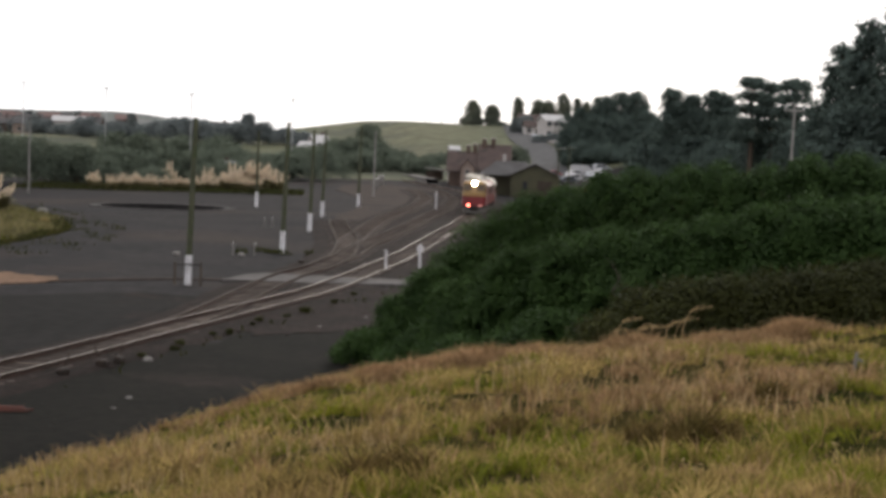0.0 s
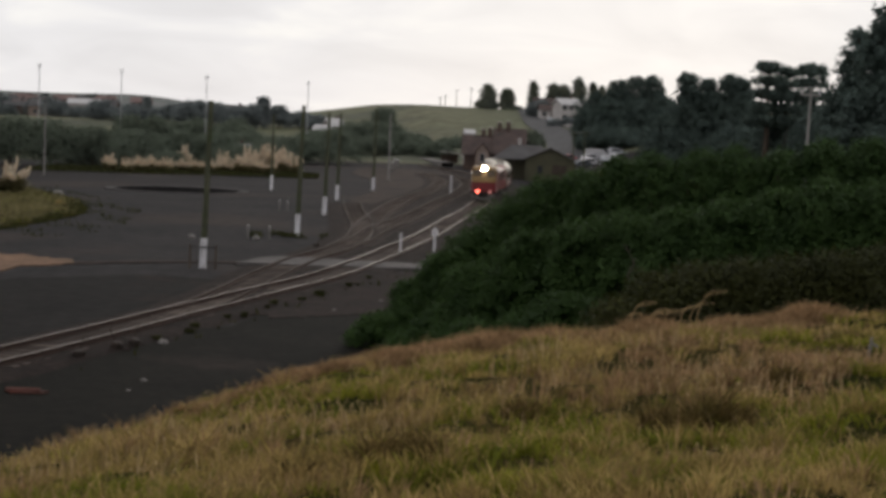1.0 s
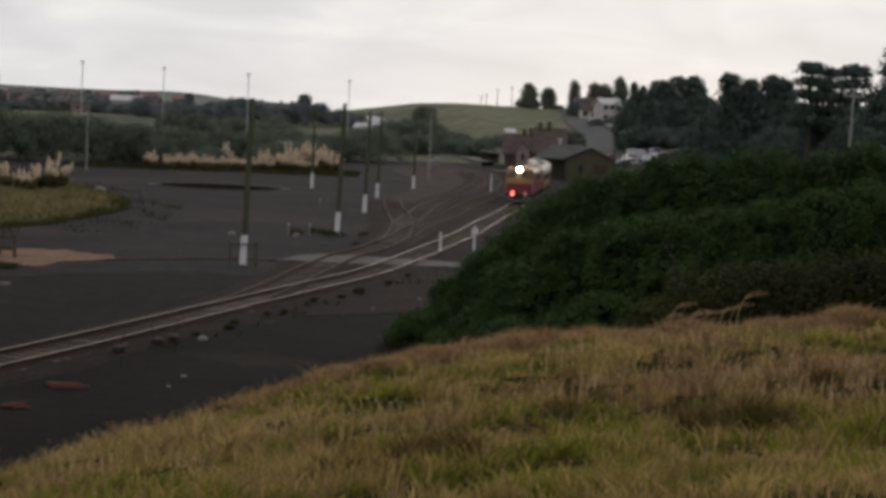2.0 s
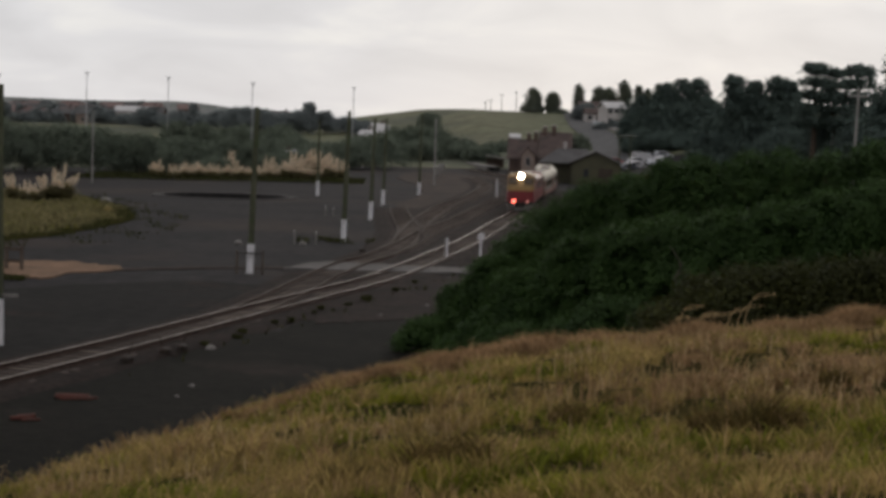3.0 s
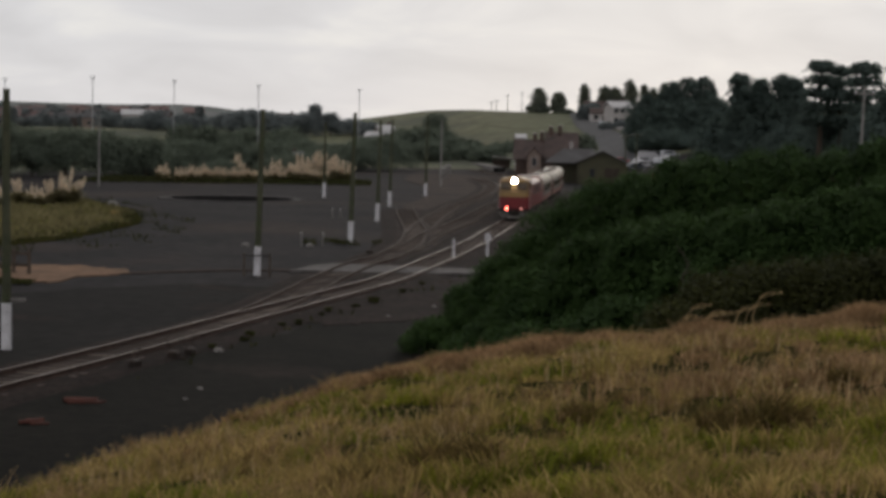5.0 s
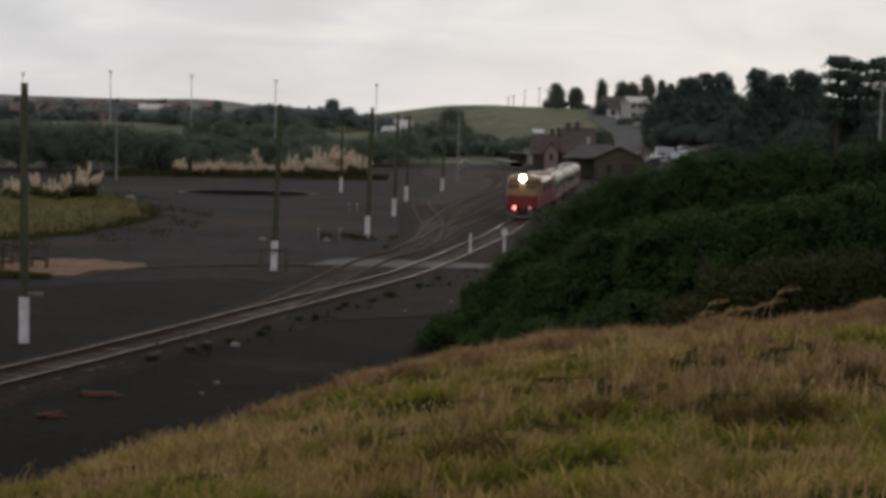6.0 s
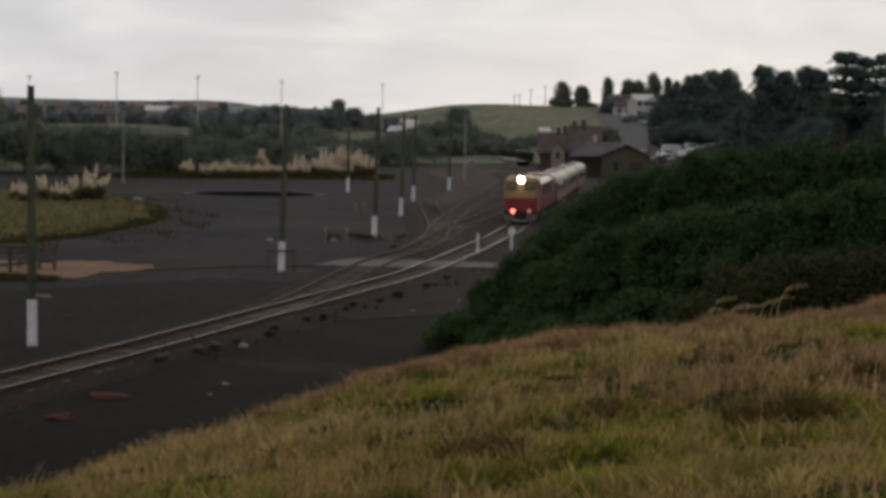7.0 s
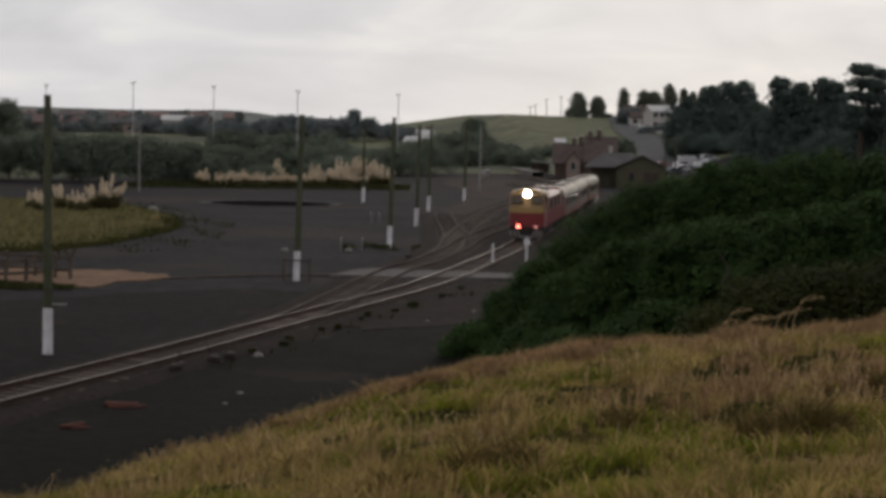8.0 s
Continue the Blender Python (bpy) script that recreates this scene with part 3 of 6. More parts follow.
    bm = box(B(), (-1.1, 7.2, 0.45), (1.1, 12.6, 1.3), 0.1)
    part("fuel_tank", bm, M_UNDER, t)
    bogie(t, 3.6, 0.5, 1.8)
    bogie(t, L - 3.6, 0.5, 1.8)
    for s in (-1, 1):
        bm = B()
        rod(bm, (s * (w + 0.04), 0.9, 1.2), (s * (w + 0.04), 0.9, 2.6), 0.02, 0.02, 6)
        part("handrail", bm, M_WHITE, t)
    return t


def build_carriage():
    """A passenger carriage, 19 m, front towards -y."""
    t = thing("carriage", "grey-cream passenger carriage with a pale weathered roof", "railway carriage", group="carriages of the train")
    w, L = 1.36, 19.0
    bm = B()
    prism(bm, [(-w, 1.2), (w, 1.2), (w, 3.05), (-w, 3.05)], "y", 0.2, L - 0.2)
    body = part("body", bm, M_SILVER, t, "dull grey-cream carriage body")
    bm = B()
    prism(bm, [(-w - 0.02, 3.0), (w + 0.02, 3.0), (w - 0.06, 3.32), (w - 0.28, 3.52), (0.85, 3.62), (-0.85, 3.62), (-w + 0.28, 3.52), (-w + 0.06, 3.32)], "y", 0.15, L - 0.15)
    roof = part("roof", bm, M_ROOF, t, "pale weathered roof")
    for y0 in (3.2, 8.0, 12.2, 16.0):
        bm = box(B(), (-0.55, y0, 3.56), (0.55, y0 + 1.5, 3.76), 0.05)
        part("roof_vent", bm, M_SILVER if y0 != 8.0 else M_UNDER, roof)
    for s in (-1, 1):
        bm = box(B(), (s * (w - 0.02), 0.25, 1.22), (s * (w + 0.012), L - 0.25, 1.62), 0.005)
        part("red_stripe", bm, M_CARRED, body, "dull red stripe along the sill")
        for k in range(7):
            y0 = 2.7 + k * 2.02
            bm = box(B(), (s * (w - 0.02), y0, 2.1), (s * (w + 0.01), y0 + 1.4, 2.75), 0.01)
            part("window", bm, M_GLASSDARK, body)
        for y0 in (0.9, L - 1.9):
            bm = box(B(), (s * (w - 0.02), y0, 1.25), (s * (w + 0.015), y0 + 1.0, 2.95), 0.01)
            part("door", bm, M_CARRED, body, "dull red carriage door")
    bm = box(B(), (-0.5, -0.1, 1.2), (0.5, L + 0.1, 3.0), 0.02)
    part("gangway", bm, M_UNDER, t)
    bm = box(B(), (-1.15, 5.5, 0.55), (1.15, 13.0, 1.2), 0.06)
    part("underframe_gear", bm, M_UNDER, t)
    bogie(t, 2.8, 0.45, 1.1)
    bogie(t, L - 2.8, 0.45, 1.1)
    return t


loco = build_loco()
cars = [build_carriage()]
for k in range(2):
    cars.append(copy_thing(cars[0], Matrix.Identity(4)))
S_FRONT = MAIN.at_y(129.3)   # where the nose stands at the end


def nose_at(t):
    """Running length of the nose along the main line, which falls as the train comes on."""
    return S_FRONT + 8.1 * (8.0 - t)


def on_track(s, length):
    """The pose of a vehicle whose front stands at s: its bogies follow the line."""
    a, b = MAIN.at(s + 3.2), MAIN.at(s + length - 3.2)
    d = (b - a) / np.hypot(*(b - a))
    o = a - d * 3.2
    return pose(float(o[0]), float(o[1]), 0, 0, 0, -math.degrees(math.atan2(d[0], d[1])))


def motions():
    times = [0.5 * k for k in range(17)]
    walk(loco, [(t, on_track(nose_at(t), 20.0)) for t in times])
    for k, car in enumerate(cars):
        walk(car, [(t, on_track(nose_at(t) + 20.3 + 19.4 * k, 19.0)) for t in times])

# ---- plants: places as (x, y, top, half width) ----
THICKET_BACK = [
    (1.4, 62, 1.0, 0.83), (2.7, 63, 2.5, 1.01), (3.8, 62, 3.9, 1.07), (5.0, 63, 4.7, 1.22), (6.0, 64, 5.5, 1.32),
    (7.1, 63, 6.1, 1.36), (8.3, 62, 6.5, 1.34), (9.3, 60, 7.3, 1.40), (10.5, 59, 7.7, 1.48), (11.7, 58, 7.9, 1.45),
    (13.0, 57, 7.9, 1.43), (14.1, 56, 7.6, 1.40), (15.5, 56, 7.9, 1.49), (16.7, 55, 8.2, 1.47), (18.3, 55, 8.2, 1.56),
]
THICKET_MIDDLE = [
    (2.4, 57, 1.6, 0.84), (3.5, 56, 2.5, 1.01), (4.4, 55, 3.7, 1.19), (5.7, 54, 4.5, 1.26), (7.0, 53, 5.1, 1.24),
    (8.5, 53, 5.8, 1.32), (9.8, 52, 6.2, 1.30), (11.1, 51, 6.4, 1.36), (12.7, 51, 6.4, 1.36), (14.1, 50, 6.6, 1.42),
    (15.7, 50, 6.8, 1.42),
]
THICKET_FRONT = [
    (3.7, 50, 2.6, 1.00), (5.0, 49, 3.1, 1.06), (6.2, 48, 3.8, 1.12),
]
OLIVE_SCRUB = [
    (6.5, 40, 4.2, 0.73), (7.6, 41, 4.8, 0.82), (8.8, 42, 5.0, 0.91), (9.9, 42, 5.1, 0.91), (11.3, 43, 5.2, 1.00),
    (12.6, 43, 5.4, 1.07), (14.3, 44, 5.5, 1.17),
]
HEDGE_TREES = [
    (-71.9, 255, 7.1, 5.10), (-66.3, 258, 7.0, 4.73), (-60.7, 256, 6.9, 4.27), (-55.8, 255, 7.4, 4.42), (-51.1, 257, 7.3, 4.28),
    (-46.2, 256, 6.5, 3.84), (-42.3, 258, 6.8, 3.61), (-38.9, 256, 5.6, 2.56), (-35.9, 275, 5.5, 3.48), (-31.9, 276, 5.1, 3.22),
    (-28.6, 280, 4.9, 2.80), (-23.4, 285, 6.1, 4.28), (-18.3, 280, 3.7, 2.80), (-35.9, 262, 3.6, 2.18), (-28.5, 262, 3.2, 2.62),
    (-14.7, 300, 3.4, 3.50), (-20.4, 270, 3.3, 2.25), (-9.6, 330, 5.6, 4.95), (-4.8, 340, 6.1, 5.10), (-15.1, 330, 5.5, 4.95),
    (-20.9, 335, 5.4, 4.47),
]
TOWN_TREES = [
    (-77.4, 520, 12.0, 3.12), (-73.1, 520, 10.0, 4.33), (-66.4, 515, 11.1, 4.29), (-60.1, 520, 10.2, 3.81), (-53.9, 510, 11.6, 3.40),
    (-47.5, 505, 12.9, 4.71), (-41.6, 505, 12.5, 4.21), (-35.9, 520, 11.3, 3.81), (-30.2, 510, 12.4, 3.06), (-27.6, 515, 15.0, 1.72),
    (-23.0, 520, 12.6, 2.77), (-17.2, 530, 11.0, 3.53), (-11.7, 520, 10.0, 3.81), (-85.8, 540, 9.9, 3.60), (-96.4, 560, 11.1, 3.36),
    (-138.7, 620, 12.9, 2.89), (-145.2, 600, 10.6, 4.40), (-108.6, 420, 14.6, 3.92), (-115.6, 420, 15.2, 4.90), (-127.2, 600, 11.1, 2.40),
    (-138.2, 600, 11.3, 2.40), (-118.3, 590, 10.0, 1.97), (-112.3, 600, 11.4, 1.80), (-106.3, 600, 10.7, 2.00), (-126.9, 580, 9.4, 2.71),
]
STATION_TREES = [
    (8.9, 430, 8.3, 4.01), (11.6, 420, 6.3, 3.92), (-1.0, 420, 8.1, 4.20), (3.9, 425, 8.9, 3.97), (-2.9, 400, 5.2, 4.67),
    (-9.4, 420, 5.9, 4.20), (15.0, 400, 4.7, 3.33), (19.2, 390, 4.4, 2.86), (7.7, 445, 12.4, 3.26), (5.6, 395, 5.4, 3.95),
    (15.1, 420, 5.9, 3.64), (23.5, 420, 4.9, 2.80), (27.6, 430, 5.5, 2.58), (33.8, 350, 7.1, 1.87), (36.7, 420, 7.8, 1.96),
    (35.6, 338, 7.9, 2.1), (60.0, 470, 10.5, 1.6), (56.0, 470, 9.8, 1.2), (63.5, 468, 11.5, 1.7),
]
RIDGE_TREES = [
    (46.6, 600, 24.1, 3.00), (53.6, 600, 22.8, 2.60), (62.7, 600, 25.9, 1.80), (70.5, 605, 25.4, 3.02), (73.5, 600, 24.9, 2.60),
    (78.8, 600, 27.8, 2.60), (78.4, 560, 25.1, 1.31), (81.4, 560, 23.9, 1.31), (78.9, 520, 24.3, 2.08), (46.2, 600, 17.9, 4.40),
    (55.2, 600, 16.5, 3.60), (64.1, 600, 19.2, 2.80),
]
PINES = [
    (55.6, 390, 17.1, 3.64), (53.1, 385, 13.2, 2.57), (61.2, 390, 20.1, 2.86), (64.0, 385, 20.8, 3.08), (66.7, 380, 20.9, 3.04),
    (57.4, 380, 15.5, 3.55), (62.5, 375, 14.8, 4.38), (67.8, 370, 16.1, 3.45), (47.4, 240, 16.7, 1.92), (50.1, 240, 16.0, 1.76),
    (52.8, 238, 16.7, 2.22), (53.9, 235, 16.1, 1.57), (46.7, 250, 11.1, 3.33), (50.4, 240, 11.8, 3.60), (54.8, 235, 12.6, 3.13),
]
OPEN_PINES = [
    (51.2, 210, 17.7, 2.24), (54.2, 212, 17.2, 1.84), (55.4, 205, 17.4, 2.39),
]
TALL_PINES = [
    (44.7, 150, 17.9, 2.75), (43.9, 140, 19.6, 3.03), (45.0, 135, 20.1, 3.15),
]
DARK_SCREEN = [
    (54.3, 376, 9.7, 3.26), (59.4, 370, 9.2, 4.93), (64.3, 350, 9.9, 5.25), (49.7, 240, 9.4, 3.84), (52.9, 230, 9.5, 3.68),
    (54.4, 215, 10.9, 3.58), (55.3, 200, 11.1, 3.67), (50.9, 170, 11.9, 3.40),
]
PAMPAS_NEAR = [
    (-40.2, 165, 1.9, 1.10), (-39.2, 168, 1.6, 1.23), (-37.5, 166, 2.3, 1.00), (-36.1, 165, 1.8, 1.10), (-34.8, 164, 2.2, 0.98),
    (-34.4, 166, 2.3, 1.00), (-33.2, 166, 3.2, 1.11), (-32.2, 165, 3.2, 0.77), (-38.2, 160, 1.7, 1.07), (-34.6, 162, 1.7, 1.08),
]
PAMPAS_FAR = [
    (-35.2, 245, 2.3, 1.80), (-32.5, 243, 1.8, 1.78), (-30.8, 246, 2.1, 1.80), (-29.0, 248, 2.2, 1.65), (-27.1, 246, 2.0, 1.31),
    (-25.1, 250, 1.8, 1.50), (-23.0, 250, 2.1, 1.67), (-21.1, 252, 1.9, 1.51), (-19.0, 252, 2.2, 1.85), (-17.0, 254, 2.8, 1.86),
    (-16.3, 262, 3.5, 2.27), (-13.8, 265, 3.9, 2.30), (-11.5, 262, 3.6, 2.10), (-9.6, 258, 3.0, 1.55), (-14.4, 252, 2.5, 1.85),
    (-11.8, 250, 2.3, 1.67), (-19.8, 262, 2.8, 1.75), (-26.5, 268, 3.3, 1.25),
]


def leaf_quads(rng, centres, outward, size, flat=0.45, long=1.6):
    """Small four-cornered leaves at the centres, facing roughly outward. Returns verts, faces."""
    n = len(centres)
    nrm = outward + rng.normal(0, flat, (n, 3))
    nrm /= np.linalg.norm(nrm, axis=1)[:, None] + 1e-9
    ref = rng.normal(0, 1, (n, 3))
    u = np.cross(nrm, ref)
    u /= np.linalg.norm(u, axis=1)[:, None] + 1e-9
    v = np.cross(nrm, u)
    s = (size * rng.uniform(0.6, 1.35, n))[:, None]
    bend = nrm * s * 0.25
    verts = np.stack([centres - u * s * long / 2 - bend, centres + v * s / 2, centres + u * s * long / 2 - bend, centres - v * s / 2], 1).reshape(-1, 3)
    return verts, np.arange(4 * n).reshape(n, 4)


def crown_mesh(name, rng, lobes, count, size, mat, spread=0.3, per=14, under=-0.55, ragged=0.16):
    """Leaves in clusters over a set of ellipsoid lobes (x, y, z, rx, ry, rz): uneven outline, with gaps."""
    lobes = np.array(lobes, float)
    area = lobes[:, 3] * lobes[:, 5] + lobes[:, 4] * lobes[:, 5] + lobes[:, 3] * lobes[:, 4]
    k = max(4, count // per)
    which = rng.choice(len(lobes), k, p=area / area.sum())
    d = rng.normal(0, 1, (k, 3))
    d /= np.linalg.norm(d, axis=1)[:, None]
    d[:, 2] = np.where(d[:, 2] < under, -d[:, 2], d[:, 2])
    rad = 1 - np.abs(rng.normal(0, ragged, k)) + 0.10 * rng.random(k) * (rng.random(k) < 0.3)
    c = lobes[which, :3] + d * rad[:, None] * lobes[which, 3:]
    own = rng.integers(0, k, count)
    p = c[own] + rng.normal(0, spread, (count, 3)) * np.array([1, 1, 0.75])
    v, f = leaf_quads(rng, p, d[own] * 0.8 + np.array([0, 0, 0.35]), size)
    return fast_mesh(name, v, f, mat)


def woody(bm, rng, base, top, r, limbs, reach):
    """A tapered trunk with limbs."""
    base, top = Vector(base), Vector(top)
    mid = base.lerp(top, 0.5) + Vector((rng.normal(0, 0.05) * reach, rng.normal(0, 0.05) * reach, 0))
    rod(bm, base, mid, r, r * 0.72, 7)
    rod(bm, mid, top, r * 0.72, r * 0.25, 7)
    for k in range(limbs):
        f = 0.3 + 0.65 * k / max(1, limbs - 1)
        a = base.lerp(mid, f * 2) if f < 0.5 else mid.lerp(top, f * 2 - 1)
        ang = k * 2.4 + rng.uniform(0, 1)
        b = a + Vector((math.cos(ang) * reach * (1.1 - 0.6 * f), math.sin(ang) * reach * (1.1 - 0.6 * f), reach * rng.uniform(0.25, 0.6)))
        rod(bm, a, b, r * 0.4 * (1.1 - 0.6 * f), r * 0.1, 5)


def bush(name, x, y, top, half, label, category, mat, leaves, size, seed, group="", squat=1.0, spread=0.22, wide=1.5, ragged=0.16, n=7):
    """A shrub or tree from the ground to its top, with several lobes."""
    rng = np.random.default_rng(seed)
    z0 = float(ground(np.array([x]), np.array([y]))[0])
    h = max(top - z0, 1.0)
    half = half * wide
    t = thing(name, label, category, pose(x, y, z0), group)
    lobes = []
    for k in range(n):
        f = (k + 0.5) / n
        ang = k * 2.4 + rng.uniform(0, 1.2)
        w = half * (0.50 if f > 0.75 else 0.62)
        off = half * (0.62 - 0.5 * f) * squat
        rz = min(h * 0.26, half * 0.85)
        lobes.append((math.cos(ang) * off, math.sin(ang) * off, min(h * (0.16 + 0.80 * f), h - rz * 0.85), w * rng.uniform(0.85, 1.15), w * rng.uniform(0.85, 1.15), rz))
    lobes.append((0, 0, h - min(h * 0.25, half * 0.7), half * 0.55, half * 0.55, min(h * 0.25, half * 0.7)))
    part_mesh("crown", crown_mesh("crown", rng, lobes, leaves, size, mat, spread, ragged=ragged), t)
    bm = B()
    woody(bm, rng, (0, 0, -0.2), (0, 0, h * 0.8), 0.05 + 0.022 * h, 5, half * 0.7)
    part("trunk", bm, M_BARK, t)
    return t


seed = 100
for row, tone, n in ((THICKET_BACK, "dense dark green broad-leaved shrub in a thicket", 9000), (THICKET_MIDDLE, "dense dark green broad-leaved shrub in a thicket", 9000),
                     (THICKET_FRONT, "low dark green shrub at the foot of a thicket", 6000)):
    for x, y, top, half in row:
        seed += 1
        lift = 0.32 * math.sin(7.3 * seed) - 0.12
        bush("thicket_shrub", x, y, top + lift, half, tone, "shrub", M_LEAF, int(n * 2.3), 0.072, seed, "shrubs of the thicket", squat=1.55, wide=1.2 + 0.14 * math.sin(5.1 * seed), spread=0.13, ragged=0.09, n=9)
for x, y, top, half in OLIVE_SCRUB:
    seed += 1
    bush("scrub_bush", x, y, top - 0.1, half, "olive-brown scrubby bush at the edge of dry grass", "shrub", M_LEAF_OLIVE, 9000, 0.065, seed, "olive scrub", wide=1.4, spread=0.16)
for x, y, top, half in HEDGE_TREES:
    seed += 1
    bush("hedge_tree", x, y, top - 0.3 + 0.7 * math.sin(3.9 * seed), half, "dark bushy tree in a hedge behind the yard", "tree", M_HAZEDTREE, 9000, 0.22, seed, "hedge behind the yard", spread=0.5, wide=1.35)
RIDGE_SHRUBS = [(57.0 + 3.1 * k, 541 + 5 * math.sin(1.7 * k), 17.0 + 1.1 * math.sin(2.3 * k), 1.7 + 0.4 * math.sin(1.3 * k)) for k in range(8)]
PADDOCK_TREES = [(-47.6 + 3.1 * k, 362 + 8 * math.sin(2.1 * k), 7.2 + 0.8 * math.sin(3.7 * k + 1), 2.7 + 0.5 * math.sin(1.9 * k)) for k in range(9)]
# leaf colour carries painted haze, stronger beyond 450 m
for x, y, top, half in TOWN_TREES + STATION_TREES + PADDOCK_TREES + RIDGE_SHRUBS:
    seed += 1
    bush("far_tree", x, y, top - 0.4, half, "dark rounded tree among the houses of the town", "tree", M_HAZYTREE if y > 450 else M_HAZEDTREE, 4800, 0.36, seed, "trees of the town", spread=0.6, wide=1.35)


def ridge_tree(x, y, top, half, seed):
    rng = np.random.default_rng(seed)
    z0 = float(ground(np.array([x]), np.array([y]))[0])
    h = top - z0
    t = thing("ridge_tree", "dark cypress standing on the ridge of the hill", "tree", pose(x, y, z0), "cypresses on the ridge")
    hz = h * 0.42
    lobes = [(0, 0, h * 0.36, half, half, h * 0.36), (0, 0, h * 0.62, half * 0.92, half * 0.92, h * 0.33), (half * 0.3, 0, h * 0.5, half * 0.8, half * 0.8, hz), (0, 0, h * 0.8, half * 0.6, half * 0.6, h * 0.19)]
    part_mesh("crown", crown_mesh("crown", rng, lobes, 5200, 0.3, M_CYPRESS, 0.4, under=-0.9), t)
    part("trunk", rod(B(), (0, 0, -0.5), (0, 0, h * 0.6), 0.5, 0.2), M_BARK, t)


for x, y, top, half in RIDGE_TREES:
    seed += 1
    ridge_tree(x, y, top, half, seed)


def pine(x, y, top, half, seed, style, label):
    """A pine: layered flat clouds of needles on limbs; 'open' shows sky between them."""
    rng = np.random.default_rng(seed)
    z0 = float(ground(np.array([x]), np.array([y]))[0])
    h = top - z0
    t = thing("pine_tree", label, "tree", pose(x, y, z0), "pines beside the station")
    lobes = []
    first = {"open": 0.58, "dense": 0.22, "tall": 0.12}[style]
    layers = {"open": 5, "dense": 9, "tall": 15}[style]
    bm = B()
    rod(bm, (0, 0, -0.5), (0.3, 0, h * 0.55), 0.42, 0.28, 9)
    rod(bm, (0.3, 0, h * 0.55), (0, 0, h * 0.93), 0.28, 0.1, 9)
    for k in range(layers):
        f = first + (1 - first) * k / (layers - 1)
        reach = half * {"open": 1.25 - 0.5 * (f - first), "dense": 1.2 - 0.75 * max(0, f - 0.5), "tall": 1.75 - 1.25 * f}[style]
        for j in range(3 if style == "open" else 4):
            ang = k * 1.9 + j * 2.1 + rng.uniform(-0.4, 0.4)
            off = reach * rng.uniform(0.35, 0.75) * (1 if f < 0.96 else 0.3)
            w = reach * rng.uniform(0.42, 0.62) * {"open": 1.0, "dense": 1.4, "tall": 1.2}[style]
            c = (math.cos(ang) * off, math.sin(ang) * off, h * f - w * 0.45)
            lobes.append((*c, w, w, w * (0.42 if style == "open" else 0.7)))
            rod(bm, (0, 0, max(0.5, c[2] - w * 0.6)), c, 0.12, 0.04, 5)
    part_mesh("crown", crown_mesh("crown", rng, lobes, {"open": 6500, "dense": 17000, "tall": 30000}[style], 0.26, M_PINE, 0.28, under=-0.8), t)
    part("trunk", bm, M_BARK, t)


for style, row, label in (("dense", PINES, "dark dense pine with a rounded layered crown"), ("open", OPEN_PINES, "open-branched pine with sky between its limbs"),
                          ("tall", TALL_PINES, "tall broad dark pine with ragged layered branches")):
    for x, y, top, half in row:
        seed += 1
        pine(x, y, top, half, seed, style, label)
for x, y, top, half in DARK_SCREEN:
    seed += 1
    bush("screen_tree", x, y, top, half, "dark evergreen tree below the pines", "tree", M_PINE, 11000, 0.22, seed, "evergreens below the pines", spread=0.45, wide=1.4)


# ---- pampas grass ----
def feather(rng, c, along, wide, long):
    """Narrow slips that follow a stem: the hairs of a plume."""
    n = len(c)
    u = along + rng.normal(0, 0.28, (n, 3))
    u /= np.linalg.norm(u, axis=1)[:, None]
    v = np.cross(u, rng.normal(0, 1, (n, 3)))
    v /= np.linalg.norm(v, axis=1)[:, None] + 1e-9
    s = rng.uniform(0.6, 1.2, n)[:, None]
    verts = np.stack([c - u * s * long / 2, c + v * s * wide, c + u * s * long / 2, c - v * s * wide], 1).reshape(-1, 3)
    return verts, np.arange(4 * n).reshape(n, 4)


